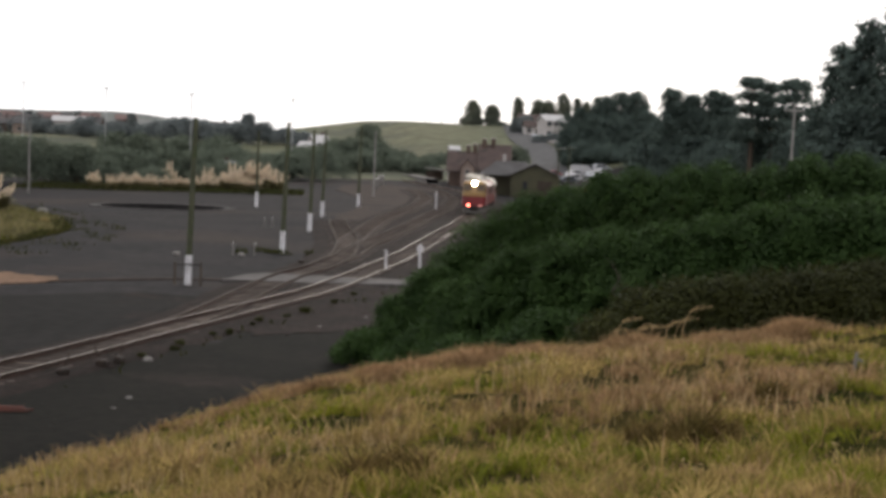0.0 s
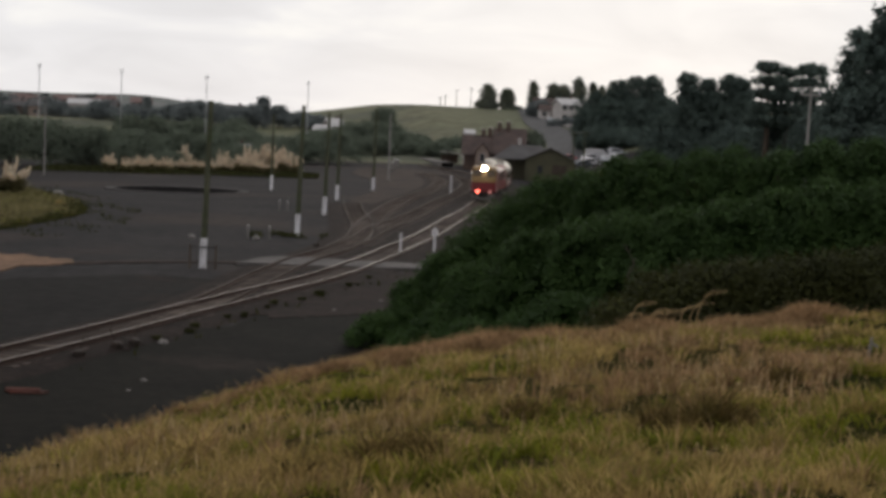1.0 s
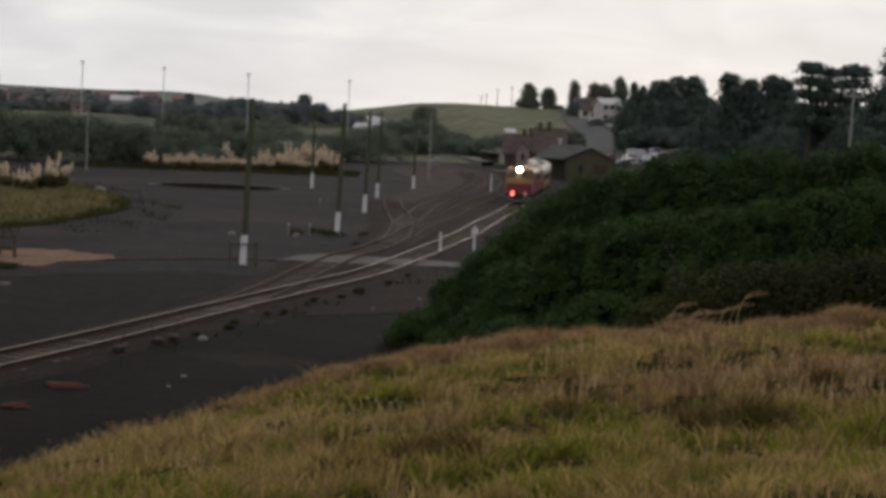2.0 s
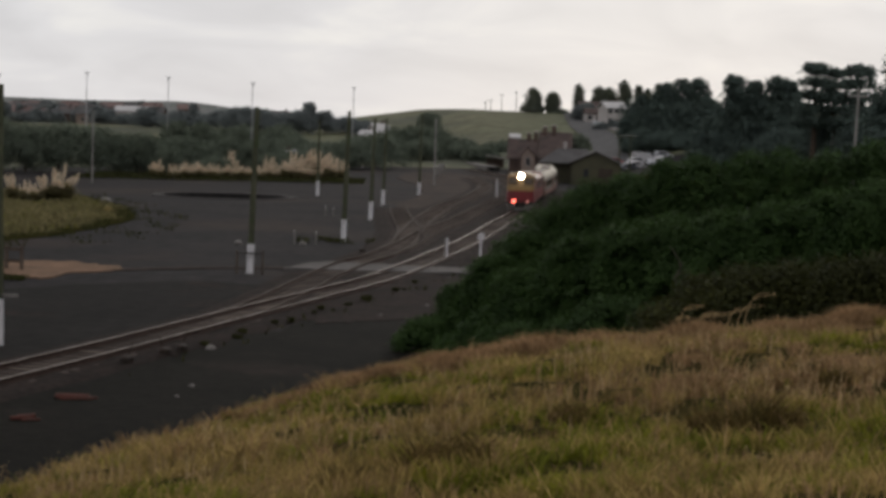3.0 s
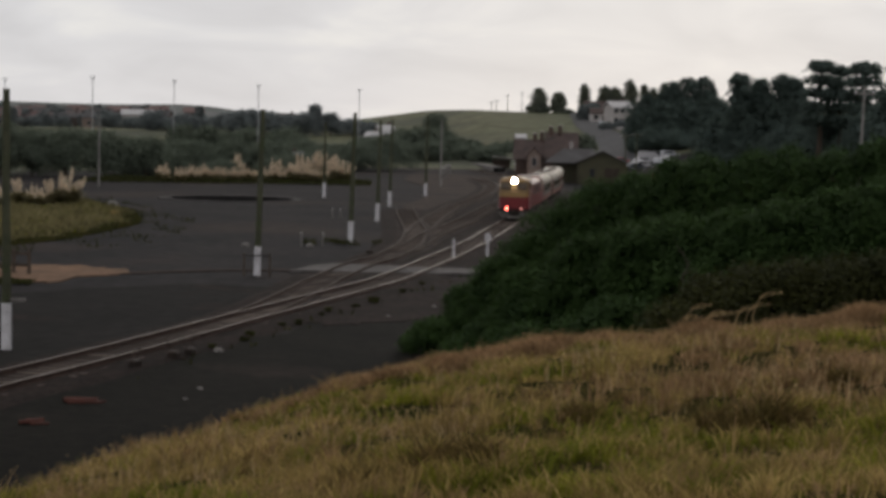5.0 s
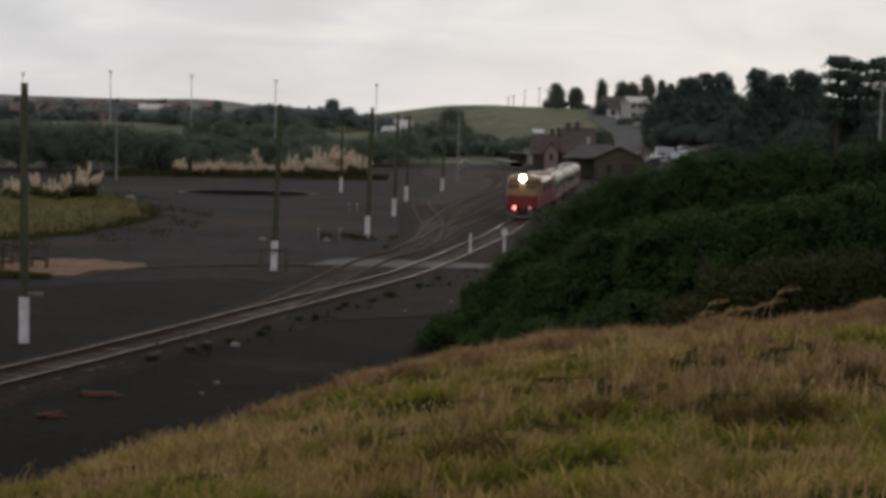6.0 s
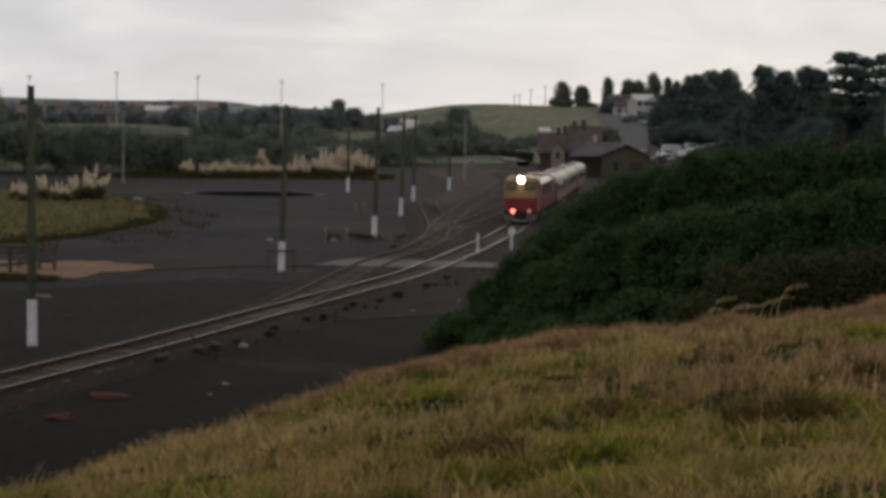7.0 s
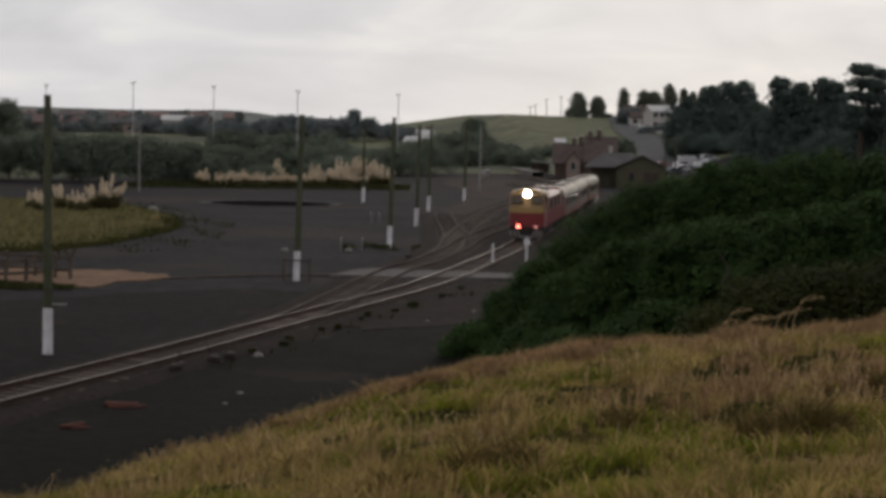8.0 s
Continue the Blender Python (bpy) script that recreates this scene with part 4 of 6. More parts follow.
def pampas(rng_seed, plumes):
    rng = np.random.default_rng(rng_seed)
    t = thing("pampas_grass", "clump of pampas grass with pale feathery plumes", "pampas grass", group="pampas grass along the yard")
    n = 620
    ang, lean = rng.uniform(0, 2 * math.pi, n), rng.uniform(0.15, 0.9, n)
    h = rng.uniform(0.9, 1.7, n)
    way = np.stack([np.cos(ang), np.sin(ang)], 1)
    base = way * rng.uniform(0, 0.35, n)[:, None]
    side = np.stack([-np.sin(ang), np.cos(ang)], 1) * 0.045
    mid, tip = base + way * (lean * 0.35)[:, None], base + way * (lean * 1.1)[:, None]
    z0, z1, z2 = np.zeros((n, 1)), (h * 0.75)[:, None], (h * (1.05 - lean * 0.5))[:, None]
    v = np.stack([np.hstack([base - side, z0]), np.hstack([base + side, z0]), np.hstack([mid + side, z1]), np.hstack([mid - side, z1]), np.hstack([tip + side * 0.2, z2]), np.hstack([tip - side * 0.2, z2])], 1).reshape(-1, 3)
    i = np.arange(n)[:, None] * 6
    part_mesh("blades", fast_mesh("blades", v, np.concatenate([i + [0, 1, 2, 3], i + [3, 2, 4, 5]]), M_PAMPAS), t, "arching dull green blades", "stuff")
    for k in range(plumes):
        a, r = rng.uniform(0, 2 * math.pi), rng.uniform(0.1, 0.8)
        top = np.array([math.cos(a) * r * 1.2, math.sin(a) * r * 1.2, rng.uniform(1.5, 3.0)])
        low = np.array([math.cos(a) * r * 0.6, math.sin(a) * r * 0.6, 0.9])
        m = 70
        f = rng.random(m)
        stem = low + (top - low) * (0.38 + 0.62 * f)[:, None]
        fat = 0.08 * np.sin(np.clip(f * 2.6 + 0.35, 0, math.pi))
        c = stem + rng.normal(0, 1, (m, 3)) * fat[:, None] * np.array([1, 1, 0.5])
        vv, ff = feather(rng, c, (top - low) / np.linalg.norm(top - low), 0.036, 0.30)
        part_mesh("plume", fast_mesh("plume", vv, ff, M_PLUME), t)
    return t


rng_p = random.Random(5)


def plant(clumps, places):
    """The first clumps stand at the first places, copies of them at the rest."""
    for k, (x, y, top, half) in enumerate(places):
        z0 = float(ground(np.array([x]), np.array([y]))[0])
        s = max(0.75, (top - z0) / 2.5)
        src = clumps[k % len(clumps)]
        at = pose(x, y, z0, 0, 0, rng_p.uniform(0, 360))
        if k < len(clumps):
            src.matrix_basis = at @ Matrix.Diagonal((s * 1.15, s * 1.15, s, 1))
        else:
            old, src.scale = src.scale.copy(), (s * 1.15, s * 1.15, s)
            copy_thing(src, at)
            src.scale = old


MORE_PAMPAS = [(x + 1.1, y - 1.5, top - 0.35, half) for x, y, top, half in PAMPAS_FAR[:15]]
plant([pampas(11, 18), pampas(12, 14), pampas(13, 20)], PAMPAS_FAR + MORE_PAMPAS)
plant([pampas(14, 7), pampas(15, 5), pampas(16, 8)], PAMPAS_NEAR)


# ---- grass ----
def blades(rng, x, y, h, width, lean, wind=(0.12, 0.02), ang=None):
    """Bent tapering blades of grass at places on the ground: verts and faces (quads). ang: the way each one leans."""
    n = len(x)
    z = ground(x, y) - 0.02
    if ang is None:
        ang = rng.uniform(0, 2 * math.pi, n)
    d = np.stack([np.cos(ang), np.sin(ang)], 1) * lean[:, None] + np.array(wind) * rng.uniform(0.2, 1, n)[:, None] * h[:, None]
    turn = rng.uniform(0, 2 * math.pi, n)
    s = np.stack([np.cos(turn), np.sin(turn) * 0.5], 1) * width[:, None] / 2
    p = np.stack([x, y], 1)
    rows = []
    for f, w, b in ((0.0, 1.0, 0.0), (0.55, 0.8, 0.28), (1.0, 0.12, 1.0)):
        c, zz = p + d * b, (z + h * (f - 0.12 * b * b))[:, None]
        rows += [np.hstack([c - s * w, zz]), np.hstack([c + s * w, zz])]
    v = np.stack(rows, 1).reshape(-1, 3)
    i = np.arange(n)[:, None] * 6
    return v, np.concatenate([i + [0, 1, 3, 2], i + [2, 3, 5, 4]])


def spots(x, y, places):
    """Soft round patches (x, y, radius, strength)."""
    z = 0.0
    for px, py, r, k in places:
        z = z + k * np.exp(-((x - px) ** 2 + ((y - py) * 0.6) ** 2) / (r * r))
    return z


def green_share(x, y):
    """Where green growth stands in the dry grass, 0 to 1."""
    z = waves(x, y, 1.7, 7.7) + 0.7 * waves(x, y, 0.5, 2.2) + 0.12
    z = z + spots(x, y, [(4.1, 13.4, 0.9, 0.9), (5.6, 17.5, 1.6, 0.8), (-0.7, 18.2, 0.9, 0.8), (2.6, 10.3, 0.3, 0.9), (1.4, 11.4, 0.4, 0.7), (0.7, 8.8, 0.5, 0.9), (3.3, 11.2, 0.4, 0.6), (1.0, 17.5, 0.8, 0.5)])
    z = z - spots(x, y, [(3.2, 14.0, 1.2, 1.6), (-0.4, 10.2, 0.5, 0.7), (1.3, 14.0, 0.9, 0.5)]) + 0.35 * smooth(10.4, 9.0, np.hypot(x, y))
    return smooth(-0.15, 0.45, z)


def rosy_share(x, y):
    """Where the dry grass is pinkish brown and feathery, 0 to 1."""
    r, az = np.hypot(x, y), np.arctan2(x, y)
    brow = np.interp(az, [-0.26, 0.0, 0.26], [13.5, 18.5, 23.5])
    z = waves(x, y, 1.3, 4.4) * 0.8 + 0.5 * waves(x, y, 0.45, 1.2) - 0.55
    z = z + spots(x, y, [(3.2, 14.0, 1.3, 2.0), (3.05, 9.3, 0.3, 0.5), (-0.4, 9.8, 0.6, 0.6)]) + 0.9 * smooth(-0.5, 2.5, r - brow)
    return smooth(-0.2, 0.5, z)


def on_bank(rng, n, r0, r1, a0=-0.36, a1=0.42, power=1.0):
    r = r0 * (r1 / r0) ** (rng.random(n) ** power)
    a = rng.uniform(a0, a1, n)
    x, y = r * np.sin(a), r * np.cos(a)
    keep = bank(x, y) > land(x, y) + 0.1
    return x[keep], y[keep]


def build_grass():
    rng = np.random.default_rng(42)
    # tufts: blades that spread from a common root, each tuft green, dry or pinkish, with bare gaps between
    tx, ty = on_bank(rng, 15000, 6.0, 46.0)
    gs, rs = green_share(tx, ty), rosy_share(tx, ty)
    pick = rng.random(len(tx))
    kind = np.where(pick < 0.10 + 0.75 * gs, 0, np.where(rng.random(len(tx)) < 0.08 + 0.8 * rs, 2, 1))
    th = rng.uniform(0.5, 1.35, len(tx)) * np.clip(0.9 + 0.7 * waves(tx, ty, 0.55, 5.0), 0.35, 1.4)
    keep = rng.random(len(tx)) < 0.22 + 0.78 * smooth(-0.35, 0.25, waves(tx, ty, 0.36, 3.3))
    tx, ty, kind, th = tx[keep], ty[keep], kind[keep], th[keep]
    own = rng.integers(0, len(tx), 350000)
    tr = np.hypot(tx, ty)[own]
    ang = rng.uniform(0, 2 * math.pi, len(own))
    rad = np.abs(rng.normal(0, 0.05, len(own))) * (0.7 + 0.04 * tr)
    x, y = tx[own] + np.cos(ang) * rad, ty[own] + np.sin(ang) * rad
    k = kind[own]
    k = np.where(rng.random(len(k)) < 0.14, rng.integers(0, 3, len(k)), k)
    for which, name, mat, lo, hi, bend, label in ((1, "dry_grass", M_DRY, 0.05, 0.18, 1.1, "long dry straw-coloured grass on the bank"), (0, "green_grass", M_GREEN, 0.04, 0.13, 1.4, "short green grass growing through the dry grass"),
                                                  (2, "rosy_grass", M_ROSY, 0.07, 0.19, 0.8, "feathery pinkish-brown dry grass on the bank")):
        sel = k == which
        n = sel.sum()
        h = rng.uniform(lo, hi, n) * th[own][sel]
        v, f = blades(rng, x[sel], y[sel], h, (0.004 + 0.0005 * tr[sel]), h * rng.uniform(0.1, 0.95, n) * bend, wind=(0.06, 0.01), ang=ang[sel])
        tagged(new(name, fast_mesh(name, v, f, mat)), label, "grass", kind="stuff")
    # stiff pale stalks with a small head, standing in groups above the rest
    for name, mat, count, share, label in (("seed_stalks", M_SEED, 20000, lambda a, b: 1 - green_share(a, b), "pale seeding stalks standing above the dry grass"),
                                           ("rosy_stalks", M_ROSY, 16000, rosy_share, "pinkish seeding stalks standing above the dry grass")):
        x, y = on_bank(rng, count, 6.0, 44.0)
        keep = (rng.random(len(x)) < 0.12 + 0.8 * share(x, y)) & (waves(x, y, 0.5, 9.3) + 0.5 * waves(x, y, 1.9, 2.1) + spots(x, y, [(3.2, 13.6, 0.9, 0.6)]) > -0.02)
        x, y = x[keep], y[keep]
        r = np.hypot(x, y)
        h = rng.uniform(0.12, 0.32, len(x)) * smooth(7.0, 11.5, r) * (0.8 + 0.3 * waves(x, y, 0.7, 6.1))
        v, f = blades(rng, x, y, h, 0.0045 + 0.0005 * r, h * rng.uniform(0.02, 0.5, len(x)), wind=(0.05, 0.0))
        tips = v.reshape(-1, 6, 3)[:, 4:].mean(1)
        hv, hf = leaf_quads(rng, tips, rng.normal(0, 1, tips.shape), 0.011, 0.5, 3.4)
        tagged(new(name, fast_mesh(name, np.vstack([v, hv]), np.vstack([f, hf + len(v)]), mat)), label, "grass", kind="stuff")


def tussock(x, y, half, h, seed, mat, label, n=2600):
    rng = np.random.default_rng(seed)
    ang, rad = rng.uniform(0, 2 * math.pi, n), half * np.sqrt(rng.random(n))
    bx, by = x + np.cos(ang) * rad, y + np.sin(ang) * rad * 0.8
    hh = h * rng.uniform(0.25, 1.15, n) * (1.1 - 0.6 * (rad / half) ** 2)
    v, f = blades(rng, bx, by, hh, np.full(n, 0.014), hh * rng.uniform(0.2, 0.9, n))
    tagged(new("grass_tussock", fast_mesh("grass_tussock", v, f, mat)), label, "tussock", "tussocks in the grass", kind="stuff")


build_grass()

for k, (x, y, half, h) in enumerate([(2.30, 10.45, 0.19, 0.42), (1.96, 10.5, 0.13, 0.32), (2.12, 10.3, 0.15, 0.26), (2.45, 10.5, 0.12, 0.3), (0.20, 9.2, 0.22, 0.30), (0.45, 9.1, 0.14, 0.2), (3.36, 12.8, 0.14, 0.2),
                                     (1.28, 11.9, 0.18, 0.16), (-0.25, 9.6, 0.2, 0.16), (4.9, 16.4, 0.3, 0.22), (1.0, 12.9, 0.16, 0.15)]):
    tussock(x, y, half, h, 900 + k, M_TUSSOCK, "dark brown matted tussock in the dry grass", 650)
BROW_FRINGE = [(-1.4 + 0.62 * k, 19.3 + 0.42 * k + 0.5 * math.sin(2.3 * k), 0.45 + 0.12 * math.sin(1.7 * k), 0.30 + 0.10 * math.sin(3.1 * k)) for k in range(15)]
for k, (x, y, half, h) in enumerate(BROW_FRINGE + [(3.7, 21.0, 0.5, 0.55), (1.9, 21.5, 0.7, 0.4), (0.9, 20.5, 0.6, 0.3), (2.6, 22.5, 0.6, 0.4), (5.6, 23.0, 0.7, 0.4), (6.6, 24.0, 0.6, 0.42), (-0.4, 19.8, 0.6, 0.28)]):
    tussock(x, y, half, h * 0.72, 950 + k, M_ROSY, "tall pinkish-brown dry tussock on the brow of the bank")


def reed_stalks():
    """Arching stalks with drooping pale heads on the brow of the bank."""
    rng = np.random.default_rng(77)
    for k in range(8):
        x, y = 4.15 + 0.17 * k + rng.uniform(-0.12, 0.12), 25.6 + rng.uniform(-0.6, 0.6)
        z0 = float(ground(np.array([x]), np.array([y]))[0])
        h = rng.uniform(0.42, 0.92)
        t = thing("reed_stalk", "arching dry reed stalk with a drooping pale head", "reed", pose(x, y, z0, 0, 0, rng.uniform(-25, 25)), "reeds on the brow")
        pts = [Vector((0.42 * h * (f ** 2.6), 0, h * (f - 0.24 * f ** 5))) for f in np.linspace(0, 1, 7)]
        bm = B()
        for a, b in zip(pts, pts[1:]):
            rod(bm, a, b, 0.008, 0.006, 5)
        part("stalk", bm, M_SEED, t)
        f = rng.random(60)
        tip = np.array(pts[-1])
        c = np.array(pts[4]) + (tip - np.array(pts[4])) * f[:, None] + rng.normal(0, 0.011, (60, 3)) + np.array([0.1, 0, -0.02]) * (f ** 2)[:, None]
        v, q = leaf_quads(rng, c, rng.normal(0, 1, (60, 3)), 0.012, 0.5, 3.4)
        part_mesh("head", fast_mesh("head", v, q, M_SEED), t, kind="stuff")


def dead_branch(x, y, z, seed):
    rng = random.Random(seed)
    t = thing("dead_branch", "bare pale dead branch sticking out of the thicket", "branch", pose(x, y, z))
    bm = B()
    a = Vector((0, 0.6, -0.9))
    for k in range(4):
        b = a + Vector((rng.uniform(-0.25, 0.3), -0.12, rng.uniform(0.28, 0.5)))
        rod(bm, a, b, 0.03 - 0.005 * k, 0.025 - 0.005 * k, 6)
        rod(bm, b, b + Vector((rng.uniform(-0.4, 0.4), 0, rng.uniform(0.1, 0.3))), 0.014, 0.006, 5)
        a = b
    part("wood", bm, M_TWIG, t)


def stake(x, y):
    z0 = float(ground(np.array([x]), np.array([y]))[0])
    t = thing("small_stake", "small pale wooden stake in the grass", "stake", pose(x, y, z0, 4, 6, 0))
    part("shaft", box(B(), (-0.012, -0.012, -0.1), (0.012, 0.012, 0.22), 0.003), M_CONCRETE, t)
    part("cross_piece", box(B(), (-0.03, -0.02, 0.15), (0.035, -0.012, 0.175), 0.003, pose(0, 0, 0, 0, 12, 0)), M_CONCRETE, t)


reed_stalks()
dead_branch(8.1, 46.6, 4.5, 4)
stake(4.54, 14.46)

# ---- ground patches of the yard ----
patch("level_crossing", [(-6.3, 95.3), (-4.6, 100.4), (-1.5, 100.2), (1.0, 99.4), (3.7, 98.9), (6.8, 98.2), (6.4, 95.8), (3.3, 95.5), (0.5, 95.2), (-2.0, 95.0)], 0.185, M_CROSSING,
      "worn pale bitumen crossing over the tracks", "level crossing", 0.12, seed=1)
patch("wheel_track", [(-17.0, 92.2), (-12.0, 95.6), (-8.6, 97.0), (-5.4, 97.6), (-5.6, 96.6), (-8.6, 96.0), (-12.0, 94.4), (-16.6, 91.2)], 0.06, M_BROWN,
      "faint brown wheel track across the gravel", "dirt track", 0.12, seed=21)
patch("clay_patch", [(-24.5, 96.5), (-20.0, 97.0), (-16.6, 95.6), (-15.2, 93.0), (-17.4, 89.4), (-18.2, 86.6), (-21.5, 87.6), (-24.5, 90.5)], 0.075, M_SAND,
      "bare orange-brown clay beside the fence", "bare ground", 0.45, seed=3)
patch("grass_island", [(-62, 112), (-44, 109), (-29, 110), (-24.5, 116), (-22.6, 128), (-22.0, 143), (-26, 160), (-31, 174), (-38, 186), (-62, 188)], 0.08, M_SOIL,
      "rough grassy ground at the edge of the yard", "grass", 0.15, seed=4)
patch("grass_edge", [(-26, 84.5), (-21, 85.2), (-18.8, 86.0), (-20.2, 87.4), (-24, 88.8), (-27, 89)], 0.1, M_SOIL, "weedy strip below the fence", "grass", 0.4, seed=5)
patch("brown_apron", [(-2.5, 70), (1.5, 73), (3.5, 84), (5.5, 93), (2.5, 93), (0.0, 88), (-2.5, 80), (-4.5, 73)], 0.075, M_BALLAST, "brown trodden earth beside the line", "bare ground", 0.6, seed=6)

patch("siding_ground", [(2, 122), (6, 133), (10.5, 158), (14.5, 188), (17.5, 214), (18.8, 240), (19.5, 275), (17, 305), (9, 322), (2, 318), (0, 280), (3, 235), (1, 190), (-1.5, 160), (-0.5, 135)], 0.05, M_BROWN,
      "brown trodden earth between the old sidings", "bare ground", 0.6, seed=10)
patch("damp_ground", [(-46, 30), (-36, 48), (-27, 64), (-21, 77), (-15, 84), (-9.5, 87), (-5.6, 83), (-8.2, 72), (-11.2, 62), (-14.5, 52), (-19.5, 38), (-24.5, 24)], 0.05, M_DARKGRAVEL,
      "dark gravel beside the main line", "bare ground", 0.45, seed=12)
# coloured darker than the yard beyond the line
patch("cinder_ground", [(-20, 18), (-14.5, 36), (-10.4, 50), (-6.6, 62), (-3.4, 72), (-1.0, 80), (2.5, 92), (4.5, 90), (5.5, 76), (4, 60), (0, 46), (-6, 34), (-12, 20)], 0.055, M_CINDER,
      "dark cinder ground below the main line", "bare ground", 0.5, seed=9)


def meadow(name, box_xy, n, hmin, hmax, mat, label, seed, inside):
    rng = np.random.default_rng(seed)
    x, y = rng.uniform(box_xy[0], box_xy[1], n), rng.uniform(box_xy[2], box_xy[3], n)
    k = inside(x, y)
    x, y = x[k], y[k]
    h = rng.uniform(hmin, hmax, len(x)) * (0.8 + 0.4 * waves(x, y, 3.0, 1.1))
    v, f = blades(rng, x, y, h, np.full(len(x), 0.09), h * rng.uniform(0.2, 0.8, len(x)))
    v[:, 2] += 0.06
    tagged(new(name, fast_mesh(name, v, f, mat)), label, "grass", kind="stuff")


def island(x, y):
    right = np.interp(y, [110, 116, 128, 143, 160, 174, 186], [-29.5, -25, -23, -22.4, -26.5, -31.5, -38])
    return x < right + 0.6 + 1.3 * waves(x, y, 1.6, 4)


meadow("island_grass", (-62, -21, 110, 187), 26000, 0.2, 0.6, M_LEAF_OLIVE, "green weeds round the edge of the rough ground", 61, lambda x, y: island(x, y) & (~island(x + 3.2, y - 3) | (waves(x, y, 5, 2) > 0.45)))
meadow("island_dry_grass", (-62, -21, 110, 187), 30000, 0.3, 0.8, M_PAMPAS, "long dry grass on the rough ground", 62, lambda x, y: island(x + 1.2, y))
meadow("island_green", (-62, -21, 110, 187), 12000, 0.2, 0.5, M_GREEN, "fresh green grass in patches on the rough ground", 66, lambda x, y: island(x + 1.5, y) & (waves(x, y, 5, 2) > 0.2))
meadow("edge_weeds", (-40, -14, 104, 186), 9000, 0.12, 0.5, M_LEAF_OLIVE, "straggling weeds creeping onto the gravel", 67,
       lambda x, y: ~island(x, y) & island(x - 5.5, y + 4) & (waves(x, y, 1.7, 8) > 0.25))
meadow("fence_weeds", (-27, -18.6, 84.6, 89), 2500, 0.1, 0.3, M_LEAF_OLIVE, "weeds below the fence", 63, lambda x, y: y < 86.5 + 0.3 * (-19 - x))
meadow("verge_weeds", (-45, -5, 226, 262), 12000, 0.4, 1.0, M_LEAF_OLIVE, "rough weeds at the foot of the pampas grass", 64, lambda x, y: y > 236 + 0.8 * (x + 40) * 0.3)
meadow("track_weeds", (-10, 6, 54, 100), 4200, 0.1, 0.38, M_LEAF_OLIVE, "sparse dead weeds beside the line", 65,
       lambda x, y: (np.abs(x - np.interp(y, MAIN.p[:, 1], MAIN.p[:, 0]) - 3.0) < 0.55) & (waves(x, y, 0.9, 1) > 0.3))

meadow("pole_weeds", (-7.0, -1.6, 118.4, 122.6), 900, 0.2, 0.6, M_LEAF_OLIVE, "dark weeds round the foot of a pole", 68, lambda x, y: waves(x, y, 0.9, 3) > 0.25)


def weed_tuft(s, off, half, h, seed):
    """A dark dead tuft beside the main line, off metres to its right."""
    rng = np.random.default_rng(seed)
    p, d = MAIN.at(s), MAIN.way(s)
    x, y = p[0] + d[1] * off + rng.normal(0, half * 0.5, 160), p[1] - d[0] * off + rng.normal(0, half * 0.5, 160)
    hh = h * rng.uniform(0.4, 1.0, 160)
    v, f = blades(rng, x, y, hh, np.full(160, 0.035), hh * rng.uniform(0.2, 0.8, 160))
    v[:, 2] += 0.05
    tagged(new("weed_tuft", fast_mesh("weed_tuft", v, f, M_LEAF_OLIVE)), "small dark dead weed tuft beside the main line", "weed", "weed tufts along the line", kind="stuff")


for k in range(13):
    weed_tuft(MAIN.at_y(62.5) + 2.3 * k + 0.7 * math.sin(2.7 * k), 2.15 + 0.25 * math.sin(1.9 * k), 0.13 + 0.05 * math.sin(k), 0.27 + 0.08 * math.sin(3.3 * k), 700 + k)


# ---- turntable pit ----
def turntable_pit():
    t = thing("turntable_pit", "round disused turntable pit with a concrete rim", "turntable pit", pose(PIT[0], PIT[1], 0), kind="structure")
    n = 72
    bm = B()
    rings = [(PIT[2] - 0.02, 0.02), (PIT[2] - 0.02, 0.1), (PIT[2] + 0.9, 0.1), (PIT[2] + 0.9, -0.1)]
    vs = [[bm.verts.new((math.cos(2 * math.pi * k / n) * r, math.sin(2 * math.pi * k / n) * r, z)) for k in range(n)] for r, z in rings]
    for a, b in zip(vs, vs[1:]):
        for k in range(n):
            bm.faces.new((a[k], a[(k + 1) % n], b[(k + 1) % n], b[k]))
    part("rim", bm, M_RIM, t, "stained concrete rim")
    bm = B()
    ring = [[bm.verts.new((math.cos(2 * math.pi * k / n) * r, math.sin(2 * math.pi * k / n) * r, z)) for k in range(n)] for r, z in ((PIT[2] - 0.5, -0.95), (PIT[2] - 0.45, 0.09), (PIT[2] - 0.03, 0.09))]
    for a, b in zip(ring, ring[1:]):
        for k in range(n):
            bm.faces.new((a[k], a[(k + 1) % n], b[(k + 1) % n], b[k]))
    part("pit_wall", bm, M_PITWALL, t, "dark brick wall")
    bm = B()
    rod(bm, (0, 0, -1.02), (0, 0, -0.92), PIT[2] - 0.4, PIT[2] - 0.4, 48)
    part("floor", bm, M_PITWALL, t)


turntable_pit()


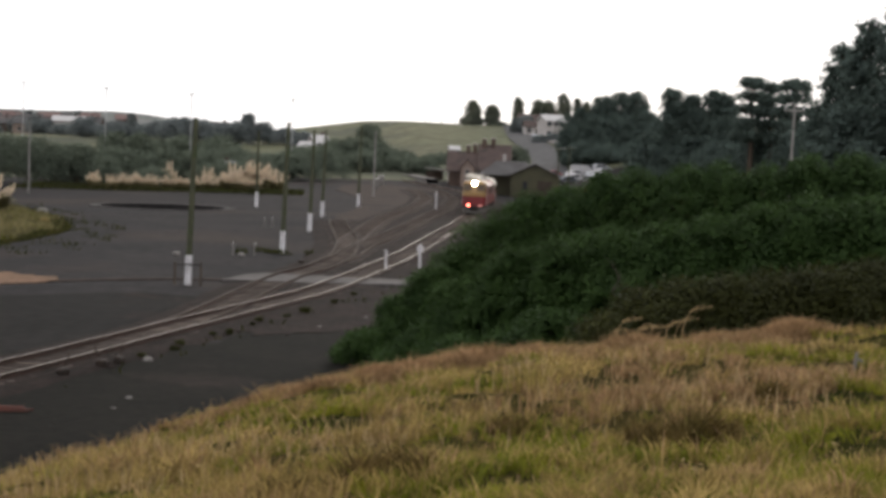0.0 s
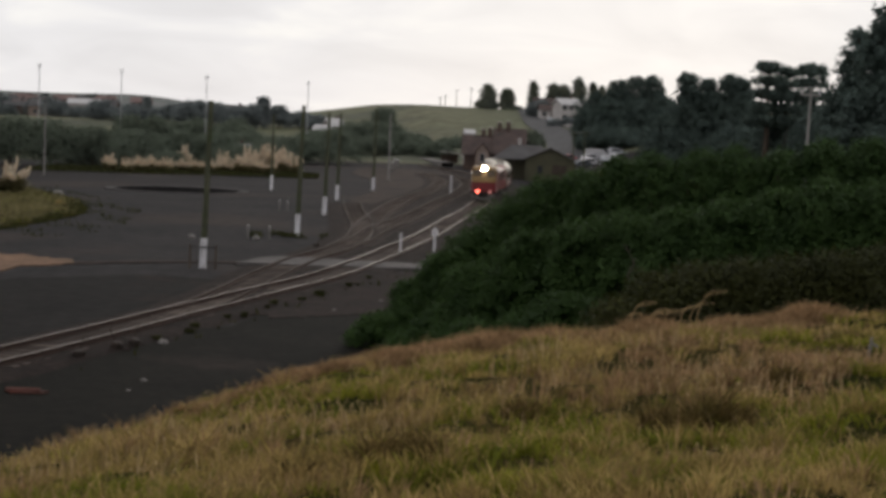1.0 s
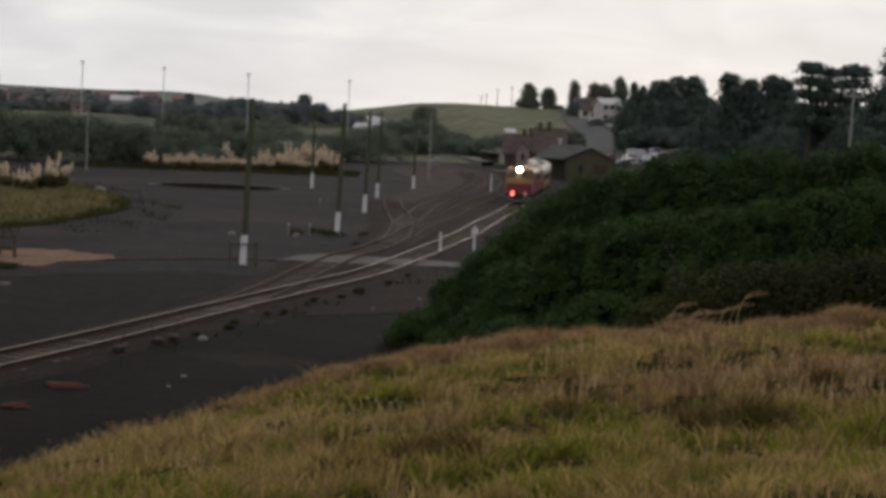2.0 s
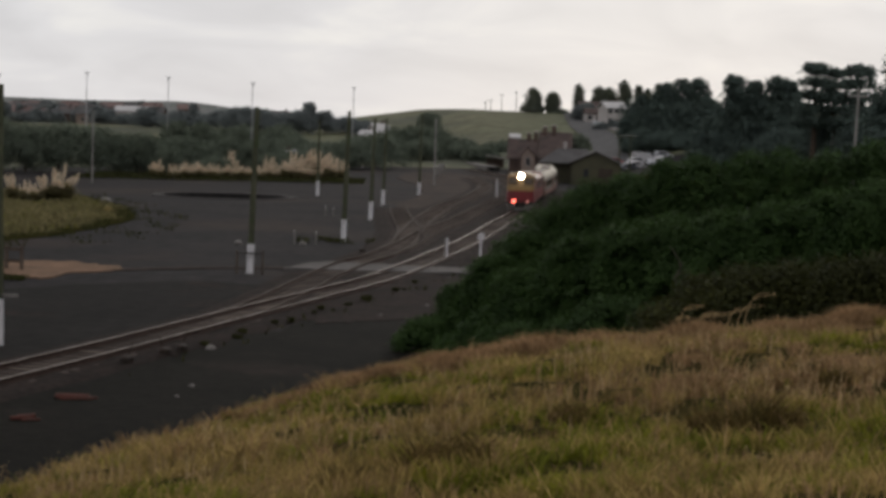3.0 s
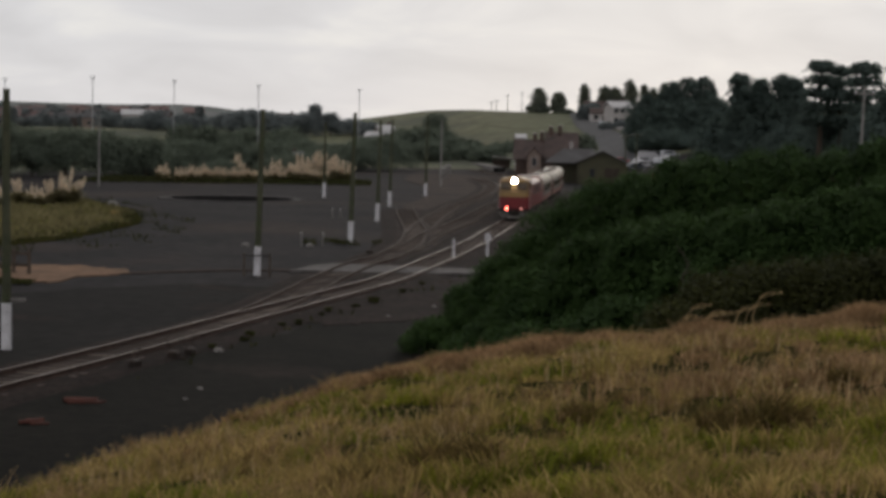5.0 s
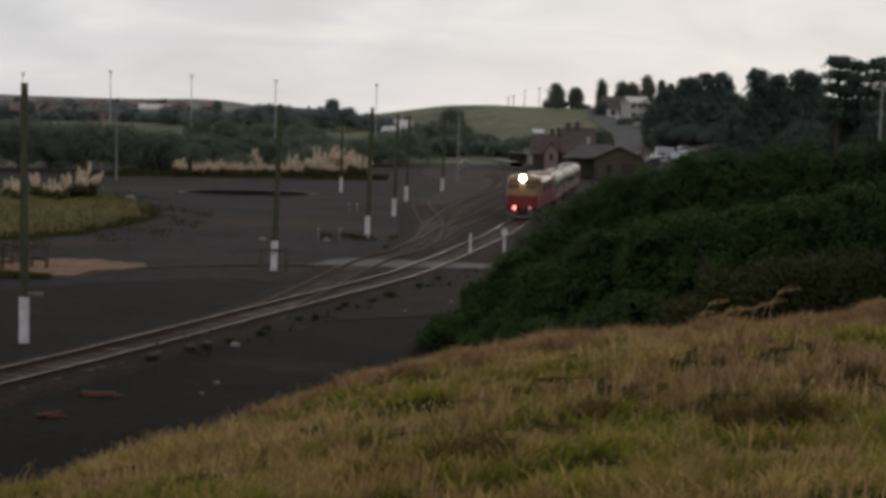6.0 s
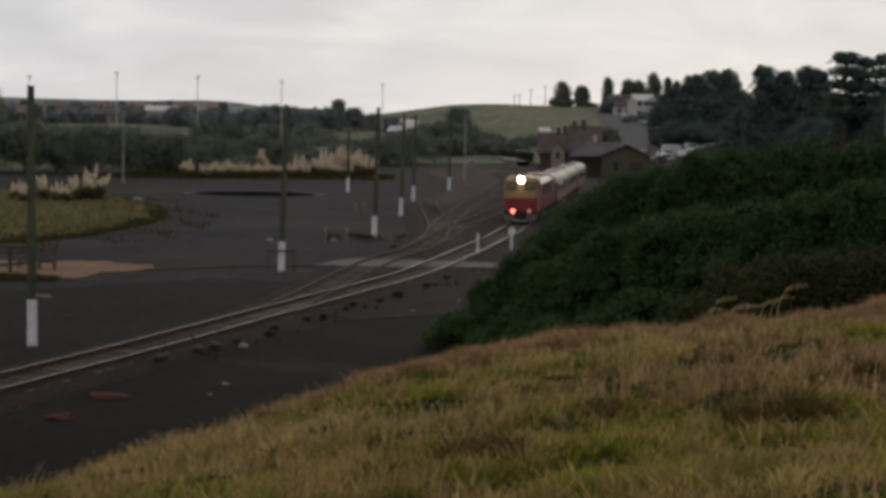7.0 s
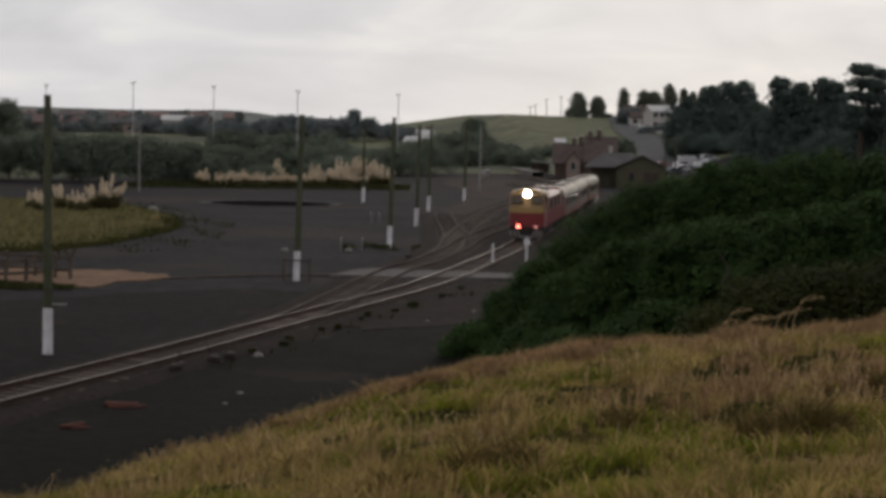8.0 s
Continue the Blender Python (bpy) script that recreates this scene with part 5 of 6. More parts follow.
# ---- fence ----
def fence(points, label):
    t = thing("timber_fence", label, "fence", group="timber fence")
    me = bpy.data.meshes.new("post")
    bm = box(B(), (-0.09, -0.09, -0.2), (0.09, 0.09, 1.35), 0.015)
    bm.to_mesh(me)
    bm.free()
    me.materials.append(M_TIMBER)
    for p in points:
        ob = part_mesh("post", me, t)
        ob.matrix_basis = pose(p[0], p[1], 0, 0, 0, 20)
    for a, b in zip(points, points[1:]):
        for z in (0.5, 1.12):
            bm = B()
            d = Vector((b[0] - a[0], b[1] - a[1], 0))
            m = pose((a[0] + b[0]) / 2, (a[1] + b[1]) / 2, z, 0, 0, math.degrees(math.atan2(d.y, d.x)))
            box(bm, (-d.length / 2, -0.05, -0.08), (d.length / 2, 0.05, 0.08), 0.01, m)
            part("rail", bm, M_TIMBER, t)


fence([(-25.6, 86.6), (-24.2, 87.3), (-22.75, 88.1), (-21.9, 89.0), (-21.1, 89.9)], "dark weathered timber post and rail fence by clay")
fence([(-26.0, 94.4), (-24.0, 93.2), (-22.2, 92.2), (-20.9, 91.3), (-20.0, 90.9)], "dark weathered timber post and rail fence by clay")


# ---- small railway things ----
def marker_post(x, y, h, r, label, board=False, mat=None):
    t = thing("marker_post", label, "post", pose(x, y, 0), "white posts in the yard")
    part("post", box(B(), (-r, -r, -0.2), (r, r, h), 0.02), mat or M_WHITE, t)
    part("cap", box(B(), (-r * 1.2, -r * 1.2, h - 0.002), (r * 1.2, r * 1.2, h + 0.05), 0.01), M_WHITE, t)
    if board:
        part("board", box(B(), (-0.2, -r - 0.045, h - 0.42), (0.2, -r - 0.003, h - 0.06), 0.01), M_WHITE, t, "plain white board")


for x, y, h, r, board in ((-7.0, 116.3, 0.9, 0.05, False), (-5.6, 117.8, 0.8, 0.05, False), (3.2, 107.4, 1.3, 0.06, False), (5.5, 110.4, 1.55, 0.07, True),
                          (-6.6, 156.0, 0.8, 0.06, False), (-5.9, 157.0, 0.75, 0.06, False)):
    marker_post(x, y, h, r, "short white painted post standing in the gravel", board, M_WHITE if h > 1.2 else M_CONCRETE)
marker_post(12.0, 206.0, 2.3, 0.1, "tall pale post beside the siding")


def barrier():
    t = thing("low_barrier", "low pale timber barrier fixed across a pole", "barrier", pose(-8.0, 92.55, 0))
    part("beam", box(B(), (-0.7, -0.06, 1.12), (0.72, 0.06, 1.21), 0.02), M_RIM, t)
    for x in (-0.68, 0.72):
        part("leg", box(B(), (x - 0.06, -0.05, -0.1), (x + 0.06, 0.05, 1.3), 0.01), M_TIMBER, t)


def pole_shelf():
    t = thing("sign_plate", "small pale plate fixed to a pole", "sign", pose(-13.6, 60.3, 1.85))
    part("plate", box(B(), (-0.34, -0.05, -0.05), (0.22, 0.03, 0.06), 0.01), M_CONCRETE, t)
    part("bracket", box(B(), (-0.36, -0.03, -0.1), (-0.28, 0.12, 0.06)), M_IRON, t)


def point_lever(x, y, turn):
    t = thing("point_lever", "dark iron point lever with its box by the rails", "lever", pose(x, y, 0.02, 0, 0, turn), "point levers")
    part("box", box(B(), (-0.2, -0.16, 0), (0.2, 0.16, 0.3), 0.06), M_IRON, t)
    bm = B()
    rod(bm, (0.1, 0, 0.35), (0.3, 0, 0.75), 0.035, 0.025)
    part("handle", bm, M_IRON, t)
    part("base", box(B(), (-0.5, -0.12, -0.02), (0.7, 0.12, 0.07), 0.02), M_BALLAST, t)


def scrap(x, y, turn, long, mat, label):
    rng = random.Random(int(x * 31 + y))
    t = thing("scrap_iron", label, "scrap iron", pose(x, y, 0, 0, 0, turn), "scrap beside the line")
    for k in range(4):
        a = rng.uniform(-12, 12)
        part("bar", box(B(), (-long / 2, -0.05, 0), (long / 2, 0.05, 0.09), 0.015, pose(rng.uniform(-0.15, 0.15), k * 0.14 - 0.2, 0.02 + 0.05 * (k % 2), 0, 0, a)), mat, t)


def rock(x, y, s, mat, label, name="stone", category="stone"):
    rng = np.random.default_rng(int(abs(x) * 100 + y))
    bm = B()
    bmesh.ops.create_icosphere(bm, subdivisions=2, radius=s, matrix=Matrix.Translation((0, 0, s * 0.45)))
    for v in bm.verts:
        v.co *= 1 + 0.18 * float(waves(np.array(v.co.x * 5 / s), np.array(v.co.y * 5 / s + v.co.z * 3 / s), 2.0, x))
        v.co.z = max(v.co.z * 0.75, -0.03)
    ob = part(name, bm, mat, None)
    ob.matrix_basis = pose(x, y, float(ground(np.array([x]), np.array([y]))[0]))
    tagged(ob, label, category, "stones in the yard")


barrier()
pole_shelf()
point_lever(-7.5, 60.0, 70)
point_lever(-7.95, 59.0, 160)
point_lever(-8.9, 56.6, 60)
point_lever(-2.2, 110.5, 40)
scrap(-9.2, 49.3, 8, 1.0, M_REDRUST, "heap of red rusted iron bars on dark gravel")
scrap(-9.9, 45.6, 20, 0.5, M_REDRUST, "small heap of red rusted iron bars")
for x, y, s, m in ((-6.2, 52.2, 0.12, M_CONCRETE), (-6.4, 50.2, 0.10, M_CONCRETE), (-6.6, 61.0, 0.2, M_CONCRETE), (-28.6, 167.0, 0.55, M_CONCRETE), (-10.8, 115.8, 0.25, M_CONCRETE),
                   (-6.4, 115.9, 0.28, M_CONCRETE), (-25.5, 150.0, 0.5, M_TUSSOCK), (1.5, 78.0, 0.12, M_CONCRETE), (-0.6, 73.5, 0.1, M_CONCRETE)):
    rock(x, y, s, m, "pale weathered block lying on dark gravel" if m == M_CONCRETE else "dark mound of dead weeds on the gravel")


def relay_cabinet(x, y):
    t = thing("relay_cabinet", "pale grey metal trackside cabinet", "cabinet", pose(x, y, 0))
    part("body", box(B(), (-0.55, -0.4, 0.1), (0.55, 0.4, 1.6), 0.03), M_CONCRETE, t)
    part("roof", box(B(), (-0.65, -0.5, 1.6), (0.65, 0.5, 1.68), 0.02), M_WHITE, t)
    part("door", box(B(), (-0.48, -0.44, 0.2), (0.48, -0.405, 1.5), 0.01), M_CONCRETE, t)
    part("plinth", box(B(), (-0.6, -0.45, -0.1), (0.6, 0.45, 0.1)), M_CONCRETE, t)


relay_cabinet(8.2, 325.0)
relay_cabinet(6.8, 300.0)

# ---- thin poles and floodlight masts ----
M_LONE = material("grey_pole_wood", (0.27, 0.255, 0.24), (0.18, 0.17, 0.16), 0.8, 0.85)
M_MAST = material("grey_mast", (0.42, 0.42, 0.43), (0.34, 0.34, 0.35), 0.6, 0.6, 0.3)


def mast(x, y, top, r, label, head="flood"):
    z0 = float(ground(np.array([x]), np.array([y]))[0])
    t = thing("light_mast" if head == "flood" else "power_pole", label, "mast" if head == "flood" else "power pole", pose(x, y, z0), "floodlight masts" if head == "flood" else "power poles")
    h = top - z0
    part("shaft", rod(B(), (0, 0, -0.3), (0, 0, h), r, r * 0.6, 8), {"flood": M_MAST, "plain": M_LONE}.get(head, M_POLE), t)
    if head == "flood":
        for s in (-1, 1):
            part("arm", rod(B(), (0, 0, h - 0.9), (s * 0.3, 0, h - 0.1), 0.05, 0.04, 6), M_MAST, t)
            part("lamp_head", box(B(), (s * 0.3 - 0.16, -0.15, h - 0.12), (s * 0.3 + 0.16, 0.15, h + 0.06), 0.02), M_MAST, t)
    elif head == "arm":
        part("cross_arm", box(B(), (-0.9, -0.06, h - 0.6), (0.9, 0.06, h - 0.45), 0.01), M_POLE, t)
        for x0 in (-0.8, -0.3, 0.3, 0.8):
            part("insulator", rod(B(), (x0, 0, h - 0.45), (x0, 0, h - 0.28), 0.05, 0.04, 8), M_WHITE, t)


for x, y, top in ((-62.4, 340, 17.4), (-49.0, 360, 17.5), (-29.5, 340, 16.4), (-10.5, 380, 17.0), (-79.8, 340, 16.6)):
    mast(x, y, top, 0.12, "tall thin grey floodlight mast beyond the yard")
mast(-39.6, 220.5, 9.4, 0.13, "thin grey timber pole at the edge of the yard", "plain")
mast(5.3, 250.0, 9.8, 0.16, "thin grey timber pole at the edge of the yard", "plain")
POWER = [(40.9, 300, 8.6), (40.3, 310, 8.4), (36.9, 620, 22.0), (40.8, 600, 22.5), (34.4, 650, 20.5), (32.0, 640, 19.6)]
for x, y, top in POWER:
    mast(x, y, top, 0.15, "timber power pole with a cross-arm near the station", "arm")

lone = thing("power_pole", "tall pale grey power pole rising behind the thicket", "power pole", pose(34.9, 130, float(ground(np.array([34.9]), np.array([130.0]))[0]), 0, 1.2, 0), "power poles")
part("shaft", rod(B(), (0, 0, -0.3), (0, 0, 12.4 - lone.location.z), 0.13, 0.09, 10), M_LONE, lone)
part("cross_arm", box(B(), (-0.8, -0.06, 11.7 - lone.location.z), (0.8, 0.06, 11.85 - lone.location.z), 0.01), M_LONE, lone)
for x0 in (-0.7, 0.0, 0.7):
    part("insulator", rod(B(), (x0, 0, 11.84 - lone.location.z), (x0, 0, 12.05 - lone.location.z), 0.05, 0.04, 8), M_WHITE, lone)

# ---- buildings ----
M_OLIVE = material("olive_boards", (0.085, 0.080, 0.050), (0.065, 0.062, 0.042), 0.7, 0.8, bump=0.2)
M_GREYROOF = material("grey_iron_roof", (0.10, 0.096, 0.095), (0.075, 0.07, 0.07), 0.4, 0.86, fine=0.12)
M_BRICK = material("brown_brick", (0.105, 0.074, 0.062), (0.075, 0.055, 0.048), 0.9, 0.9, bump=0.2)
M_BRICKROOF = material("brown_tile_roof", (0.098, 0.073, 0.066), (0.070, 0.055, 0.052), 0.6, 0.9, stain=(0.055, 0.05, 0.045), stain_scale=0.4)
M_PALEWALL = material("pale_render", (0.42, 0.39, 0.375), (0.33, 0.305, 0.29), 0.4, 0.85)
M_PINKWALL = material("pinkish_render", (0.25, 0.19, 0.16), (0.20, 0.155, 0.132), 0.4, 0.85, stain=(0.16, 0.12, 0.1), stain_scale=0.5)
M_REDROOF = material("red_tile_roof", (0.185, 0.128, 0.118), (0.150, 0.108, 0.102), 0.3, 0.9, objects=0.3)
M_DARKGLASS = material("window_glass", (0.03, 0.033, 0.036), (0.024, 0.026, 0.03), 1.0, 0.12, fine=0.05)
M_WHITEROOF = material("white_iron_roof", (0.46, 0.445, 0.44), (0.38, 0.365, 0.36), 0.2, 0.86, fine=0.08)


def gabled(t, name, x0, x1, y0, y1, z0, eave, ridge, axis, wall, roof, over=0.4):
    """A wall block and a gabled roof with thickness; axis: the ridge's direction."""
    bm = B()
    if axis == "y":
        c = (x0 + x1) / 2
        prism(bm, [(x0, z0), (x1, z0), (x1, eave), (c, ridge), (x0, eave)], "y", y0, y1)
    else:
        c = (y0 + y1) / 2
        prism(bm, [(y0, z0), (y1, z0), (y1, eave), (c, ridge), (y0, eave)], "x", x0, x1)
    w = part(name, bm, wall, t)
    bm = B()
    a0, a1 = (x0, x1) if axis == "y" else (y0, y1)
    b0, b1 = (y0, y1) if axis == "y" else (x0, x1)
    k = (ridge - eave) / (c - a0)
    prism(bm, [(a0 - over, eave - over * k + 0.03), (c, ridge + 0.03), (a1 + over, eave - over * k + 0.03), (a1 + over, eave - over * k + 0.2), (c, ridge + 0.22), (a0 - over, eave - over * k + 0.2)],
          axis, b0 - over, b1 + over)
    r = part("roof", bm, roof, t)
    return w, r


def pane(t, x, z, w, h, y, frame_mat, name="window"):
    """A framed window in a wall that faces -y."""
    ob = part(name, box(B(), (x - w / 2 - 0.08, y - 0.05, z - 0.08), (x + w / 2 + 0.08, y + 0.02, z + h + 0.08), 0.01), frame_mat, t)
    part("pane", box(B(), (x - w / 2, y - 0.07, z), (x + w / 2, y - 0.052, z + h)), M_DARKGLASS, ob)
    part("sill", box(B(), (x - w / 2 - 0.12, y - 0.14, z - 0.14), (x + w / 2 + 0.12, y - 0.055, z - 0.085)), frame_mat, ob)
    return ob


def goods_shed():
    t = thing("goods_shed", "olive-green gabled timber goods shed with a grey iron roof", "shed", pose(32.0, 275, 0, 0, 0, -6))
    gabled(t, "wall", -4.0, 4.0, 0, 16, -0.3, 3.55, 5.35, "y", M_OLIVE, M_GREYROOF, 0.5)
    pane(t, -1.6, 1.3, 0.7, 1.25, 0, M_OLIVE)
    part("door", box(B(), (0.4, -0.05, 0), (2.8, 0.02, 2.7), 0.01), M_TIMBER, t, "wide dark sliding door")
    for x in (-4.02, 3.9):
        part("corner_board", box(B(), (x, -0.06, -0.2), (x + 0.12, 0.02, 3.3)), M_OLIVE, t)
    part("wing_wall", box(B(), (-8.3, 7.6, -0.3), (-4.02, 15.0, 3.4)), M_OLIVE, t)
    bm = B()
    eaves = [bm.verts.new(v) for v in ((-9.6, 5.4, 3.35), (-4.03, 5.4, 3.35), (-4.03, 15.6, 3.35), (-9.6, 15.6, 3.35))]
    ridge = [bm.verts.new(v) for v in ((-6.4, 10.5, 5.7), (-1.2, 10.5, 5.7))]
    inner = bm.verts.new((-1.2, 5.4, 5.0)), bm.verts.new((-1.2, 15.6, 5.0))
    bm.faces.new((eaves[0], eaves[1], inner[0], ridge[1], ridge[0]))
    bm.faces.new((eaves[2], eaves[3], ridge[0], ridge[1], inner[1]))
    bm.faces.new((eaves[3], eaves[0], ridge[0]))
    bm.faces.new(eaves[::-1])
    part("wing_roof", bm, M_GREYROOF, t, "grey hipped iron roof")
    for k in range(4):
        part("veranda_post", box(B(), (-9.3 + 1.6 * k, 5.6, -0.2), (-9.15 + 1.6 * k, 5.75, 3.36)), M_TIMBER, t)


def station():
    t = thing("station_building", "brown brick station building with chimneys and tiled roof", "station", pose(29.0, 332, 0, 0, 0, -5))
    gabled(t, "wall", -7.4, -1.3, 0, 9, -0.3, 3.2, 6.7, "x", M_BRICK, M_BRICKROOF, 0.5)
    gabled(t, "main_wall", -1.28, 4.4, -0.6, 12, -0.3, 3.5, 8.2, "x", M_BRICK, M_BRICKROOF, 0.5)
    gabled(t, "gable_wing", -5.0, -2.4, -2.4, -0.02, -0.3, 3.7, 5.3, "y", M_PINKWALL, M_BRICKROOF, 0.3)
    pane(t, -3.7, 1.8, 0.8, 1.5, -2.4, M_PALEWALL)
    for x, y, h in ((-3.7, 4.0, 8.0), (-2.4, 4.0, 8.3), (-0.6, 4.8, 9.4), (1.2, 4.8, 9.6)):
        ch = part("chimney", box(B(), (x - 0.4, y, 5.4), (x + 0.4, y + 0.8, h), 0.02), M_BRICK, t)
        part("chimney_cap", box(B(), (x - 0.5, y - 0.1, h), (x + 0.5, y + 0.9, h + 0.15), 0.02), M_PALEWALL, ch)
    for x in (0.4, 2.8):
        pane(t, x, 1.6, 0.9, 1.7, -0.6, M_PALEWALL)
    t2 = thing("signal_hut", "pale rendered block beside the station roofs", "hut", pose(24.0, 352, 0))
    gabled(t2, "wall", -1.0, 1.0, 0, 4, -0.3, 7.0, 7.7, "x", M_PALEWALL, M_WHITEROOF, 0.2)
    pane(t2, 0, 5.2, 0.9, 0.9, 0, M_PALEWALL)
    part("door", box(B(), (-0.45, -0.05, 0), (0.45, 0.02, 2.1)), M_TIMBER, t2)
    t3 = thing("vent_stack", "white painted vent stack beside the station", "stack", pose(31.8, 325, 0))
    part("base", box(B(), (-0.5, -0.5, -0.2), (0.5, 0.5, 4.6), 0.03), M_BRICK, t3)
    part("shaft", box(B(), (-0.3, -0.3, 4.6), (0.3, 0.3, 6.6), 0.03), M_PALEWALL, t3)


def platform():
    t = thing("station_platform", "low station platform with a pale edge", "platform", pose(0, 0, 0), kind="structure")
    ln = Line([(18.6, 345.0), (17.2, 362.0), (14.8, 400.0), (13.6, 430.0)])
    v, f = sweep(ln, 0, ln.length, [(-0.6, -0.1), (-0.6, 1.05), (1.8, 1.05), (1.8, -0.1)], 0, 4)
    part_mesh("slab", mesh_of("slab", v, f, M_CONCRETE), t)
    v, f = sweep(ln, 0, ln.length, [(-0.7, 0.85), (-0.7, 1.1), (-0.3, 1.1), (-0.3, 0.85)], 0, 4)
    part_mesh("edge_coping", mesh_of("edge_coping", v, f, M_CONCRETE), t, "pale worn coping")
    s = thing("platform_shelter", "small platform shelter with a pale sloping roof", "shelter", pose(21.2, 362, 0, 0, 0, 12))
    bm = B()
    prism(bm, [(-2.0, 2.9), (2.2, 2.3), (2.2, 2.45), (-2.0, 3.05)], "y", -3, 3)
    part("roof", bm, M_PALEWALL, s)
    for x in (-1.8, 1.9):
        for y in (-2.7, 2.7):
            part("post", box(B(), (x - 0.08, y - 0.08, -0.2), (x + 0.08, y + 0.08, 2.4)), M_TIMBER, s)
    part("back_wall", box(B(), (-1.9, 2.75, -0.2), (1.9, 2.85, 2.35)), M_BRICK, s)


def house(x, y, w, d, eave, ridge, turn, wall, roof, label, panes=3, storeys=1, axis="x", group="houses of the town"):
    z0 = float(ground(np.array([x]), np.array([y]))[0])
    t = thing("house", label, "house", pose(x, y, z0, 0, 0, turn), group)
    gabled(t, "wall", -w / 2, w / 2, 0, d, -1.5, eave, ridge, axis, wall, roof, 0.5)
    for s in range(storeys):
        for k in range(panes):
            px = -w / 2 + w * (k + 0.5) / panes
            if s == 0 and k == panes // 2:
                part("door", box(B(), (px - 0.45, -0.05, 0), (px + 0.45, 0.02, 2.05)), M_TIMBER, t)
            else:
                pane(t, px, 1.0 + 2.7 * s, 1.3, 1.2, 0, M_PALEWALL)
    part("chimney", box(B(), (w * 0.2, d * 0.5, eave), (w * 0.2 + 0.7, d * 0.5 + 0.7, ridge + 0.9)), M_BRICK, t)
    return t


goods_shed()
station()
platform()
house(61.2, 480, 5.6, 9, 5.2, 6.8, 10, M_PALEWALL, M_WHITEROOF, "white two-storey house on the hillside road", 3, 2)
house(60.5, 520, 7, 8, 2.8, 4.4, 0, M_PALEWALL, M_BRICKROOF, "pale house below the cypresses on the ridge", 3)
house(66.0, 560, 14, 8, 3.0, 5.2, -5, M_PINKWALL, M_BRICKROOF, "low brick house on the ridge", 4)
house(82.0, 545, 12, 8, 3.0, 5.0, 5, M_PALEWALL, M_BRICKROOF, "pale house among the trees on the ridge", 4)
house(-88.4, 560, 9.5, 8, 4.5, 6.0, 4, M_PALEWALL, M_WHITEROOF, "long pale two-storey building in the town", 5, 1)
house(-21.4, 312, 4.8, 6, 2.4, 3.4, 8, M_PALEWALL, M_WHITEROOF, "small shed with a white iron roof behind pampas", 2)
house(-4.2, 430, 3.6, 6, 5.4, 7.2, 20, M_PALEWALL, M_WHITEROOF, "narrow white house among trees", 2, 2)
house(-8.4, 425, 4.0, 7, 4.0, 5.6, -14, M_PINKWALL, M_WHITEROOF, "pinkish cottage among trees", 2)
house(-37.5, 540, 5, 6, 3.6, 5.2, 6, M_PALEWALL, M_GREYROOF, "pale house behind dark trees", 2, 1)
rng_h = random.Random(8)
ROOFS = [M_REDROOF, M_REDROOF, M_GREYROOF, M_REDROOF, M_GREYROOF]
for row, (y0, n, a0, a1) in enumerate(((600, 8, -0.262, -0.165), (670, 11, -0.275, -0.15), (750, 12, -0.28, -0.135), (850, 12, -0.285, -0.12))):
    for k in range(n):
        y = y0 + rng_h.uniform(-25, 25)
        x = y * (a0 + (a1 - a0) * (k + rng_h.uniform(0.1, 0.9)) / n)
        pick = rng_h.randrange(5)
        house(x, y, rng_h.uniform(7, 11), 8, rng_h.uniform(2.6, 3.6), rng_h.uniform(4.8, 6.2), rng_h.uniform(-30, 30), M_PINKWALL if k % 3 == 0 else M_BRICK, ROOFS[pick],
              ("pale" if k % 3 == 0 else "brick") + (" house with a red tiled roof in the town", " house with a red tiled roof in the town", " house with a grey iron roof in the town", " house with a red tiled roof in the town", " house with a grey iron roof in the town")[pick], 2, 1)
        if k % 2 == row % 2:
            tx, ty = x + rng_h.uniform(4, 8), y - 12
            tz = float(ground(np.array([tx]), np.array([ty]))[0])
            bush("far_tree", tx, ty, tz + rng_h.uniform(3.5, 6.5), rng_h.uniform(1.6, 2.8), "grey-green tree among the houses of the town", "tree", M_HAZYTREE, 1600, 0.5, 3000 + 20 * row + k, "trees of the town", spread=0.6, wide=1.3)


# ---- the road up the hill ----
def hill_road():
    ln = Line([(44.5, 340.0), (48.0, 385.0), (51.8, 428.0), (53.3, 492.0), (58.0, 560.0), (61.5, 610.0), (64.0, 680.0)])
    ss = np.arange(0, ln.length, 4.0)
    verts, faces = [], []
    for s in ss:
        p, d = ln.at(s), ln.way(s)
        for u in (-3.7, -1.8, 0, 1.8, 3.7):
            x, y = p[0] + d[1] * u, p[1] - d[0] * u
            verts.append((x, y, float(ground(np.array([x]), np.array([y]))[0]) + 0.35))
    for i in range(len(ss) - 1):
        for j in range(4):
            a = i * 5 + j
            faces.append((a, a + 5, a + 6, a + 1))
    tagged(new("road", mesh_of("road", verts, faces, M_ASPHALT, True)), "grey asphalt road climbing the hill behind the station", "road", kind="structure")
    verts, faces = [], []
    for s in ss[8:52]:
        p, d = ln.at(s), ln.way(s)
        for u in (4.6, 7.0):
            x, y = p[0] + d[1] * u, p[1] - d[0] * u
            verts.append((x, y, float(ground(np.array([x]), np.array([y]))[0]) + 0.4))
    for i in range(len(verts) // 2 - 1):
        faces.append((2 * i, 2 * i + 2, 2 * i + 3, 2 * i + 1))
    tagged(new("pavement", mesh_of("pavement", verts, faces, M_CONCRETE, True)), "pale concrete footpath beside the hill road", "pavement", kind="structure")


hill_road()


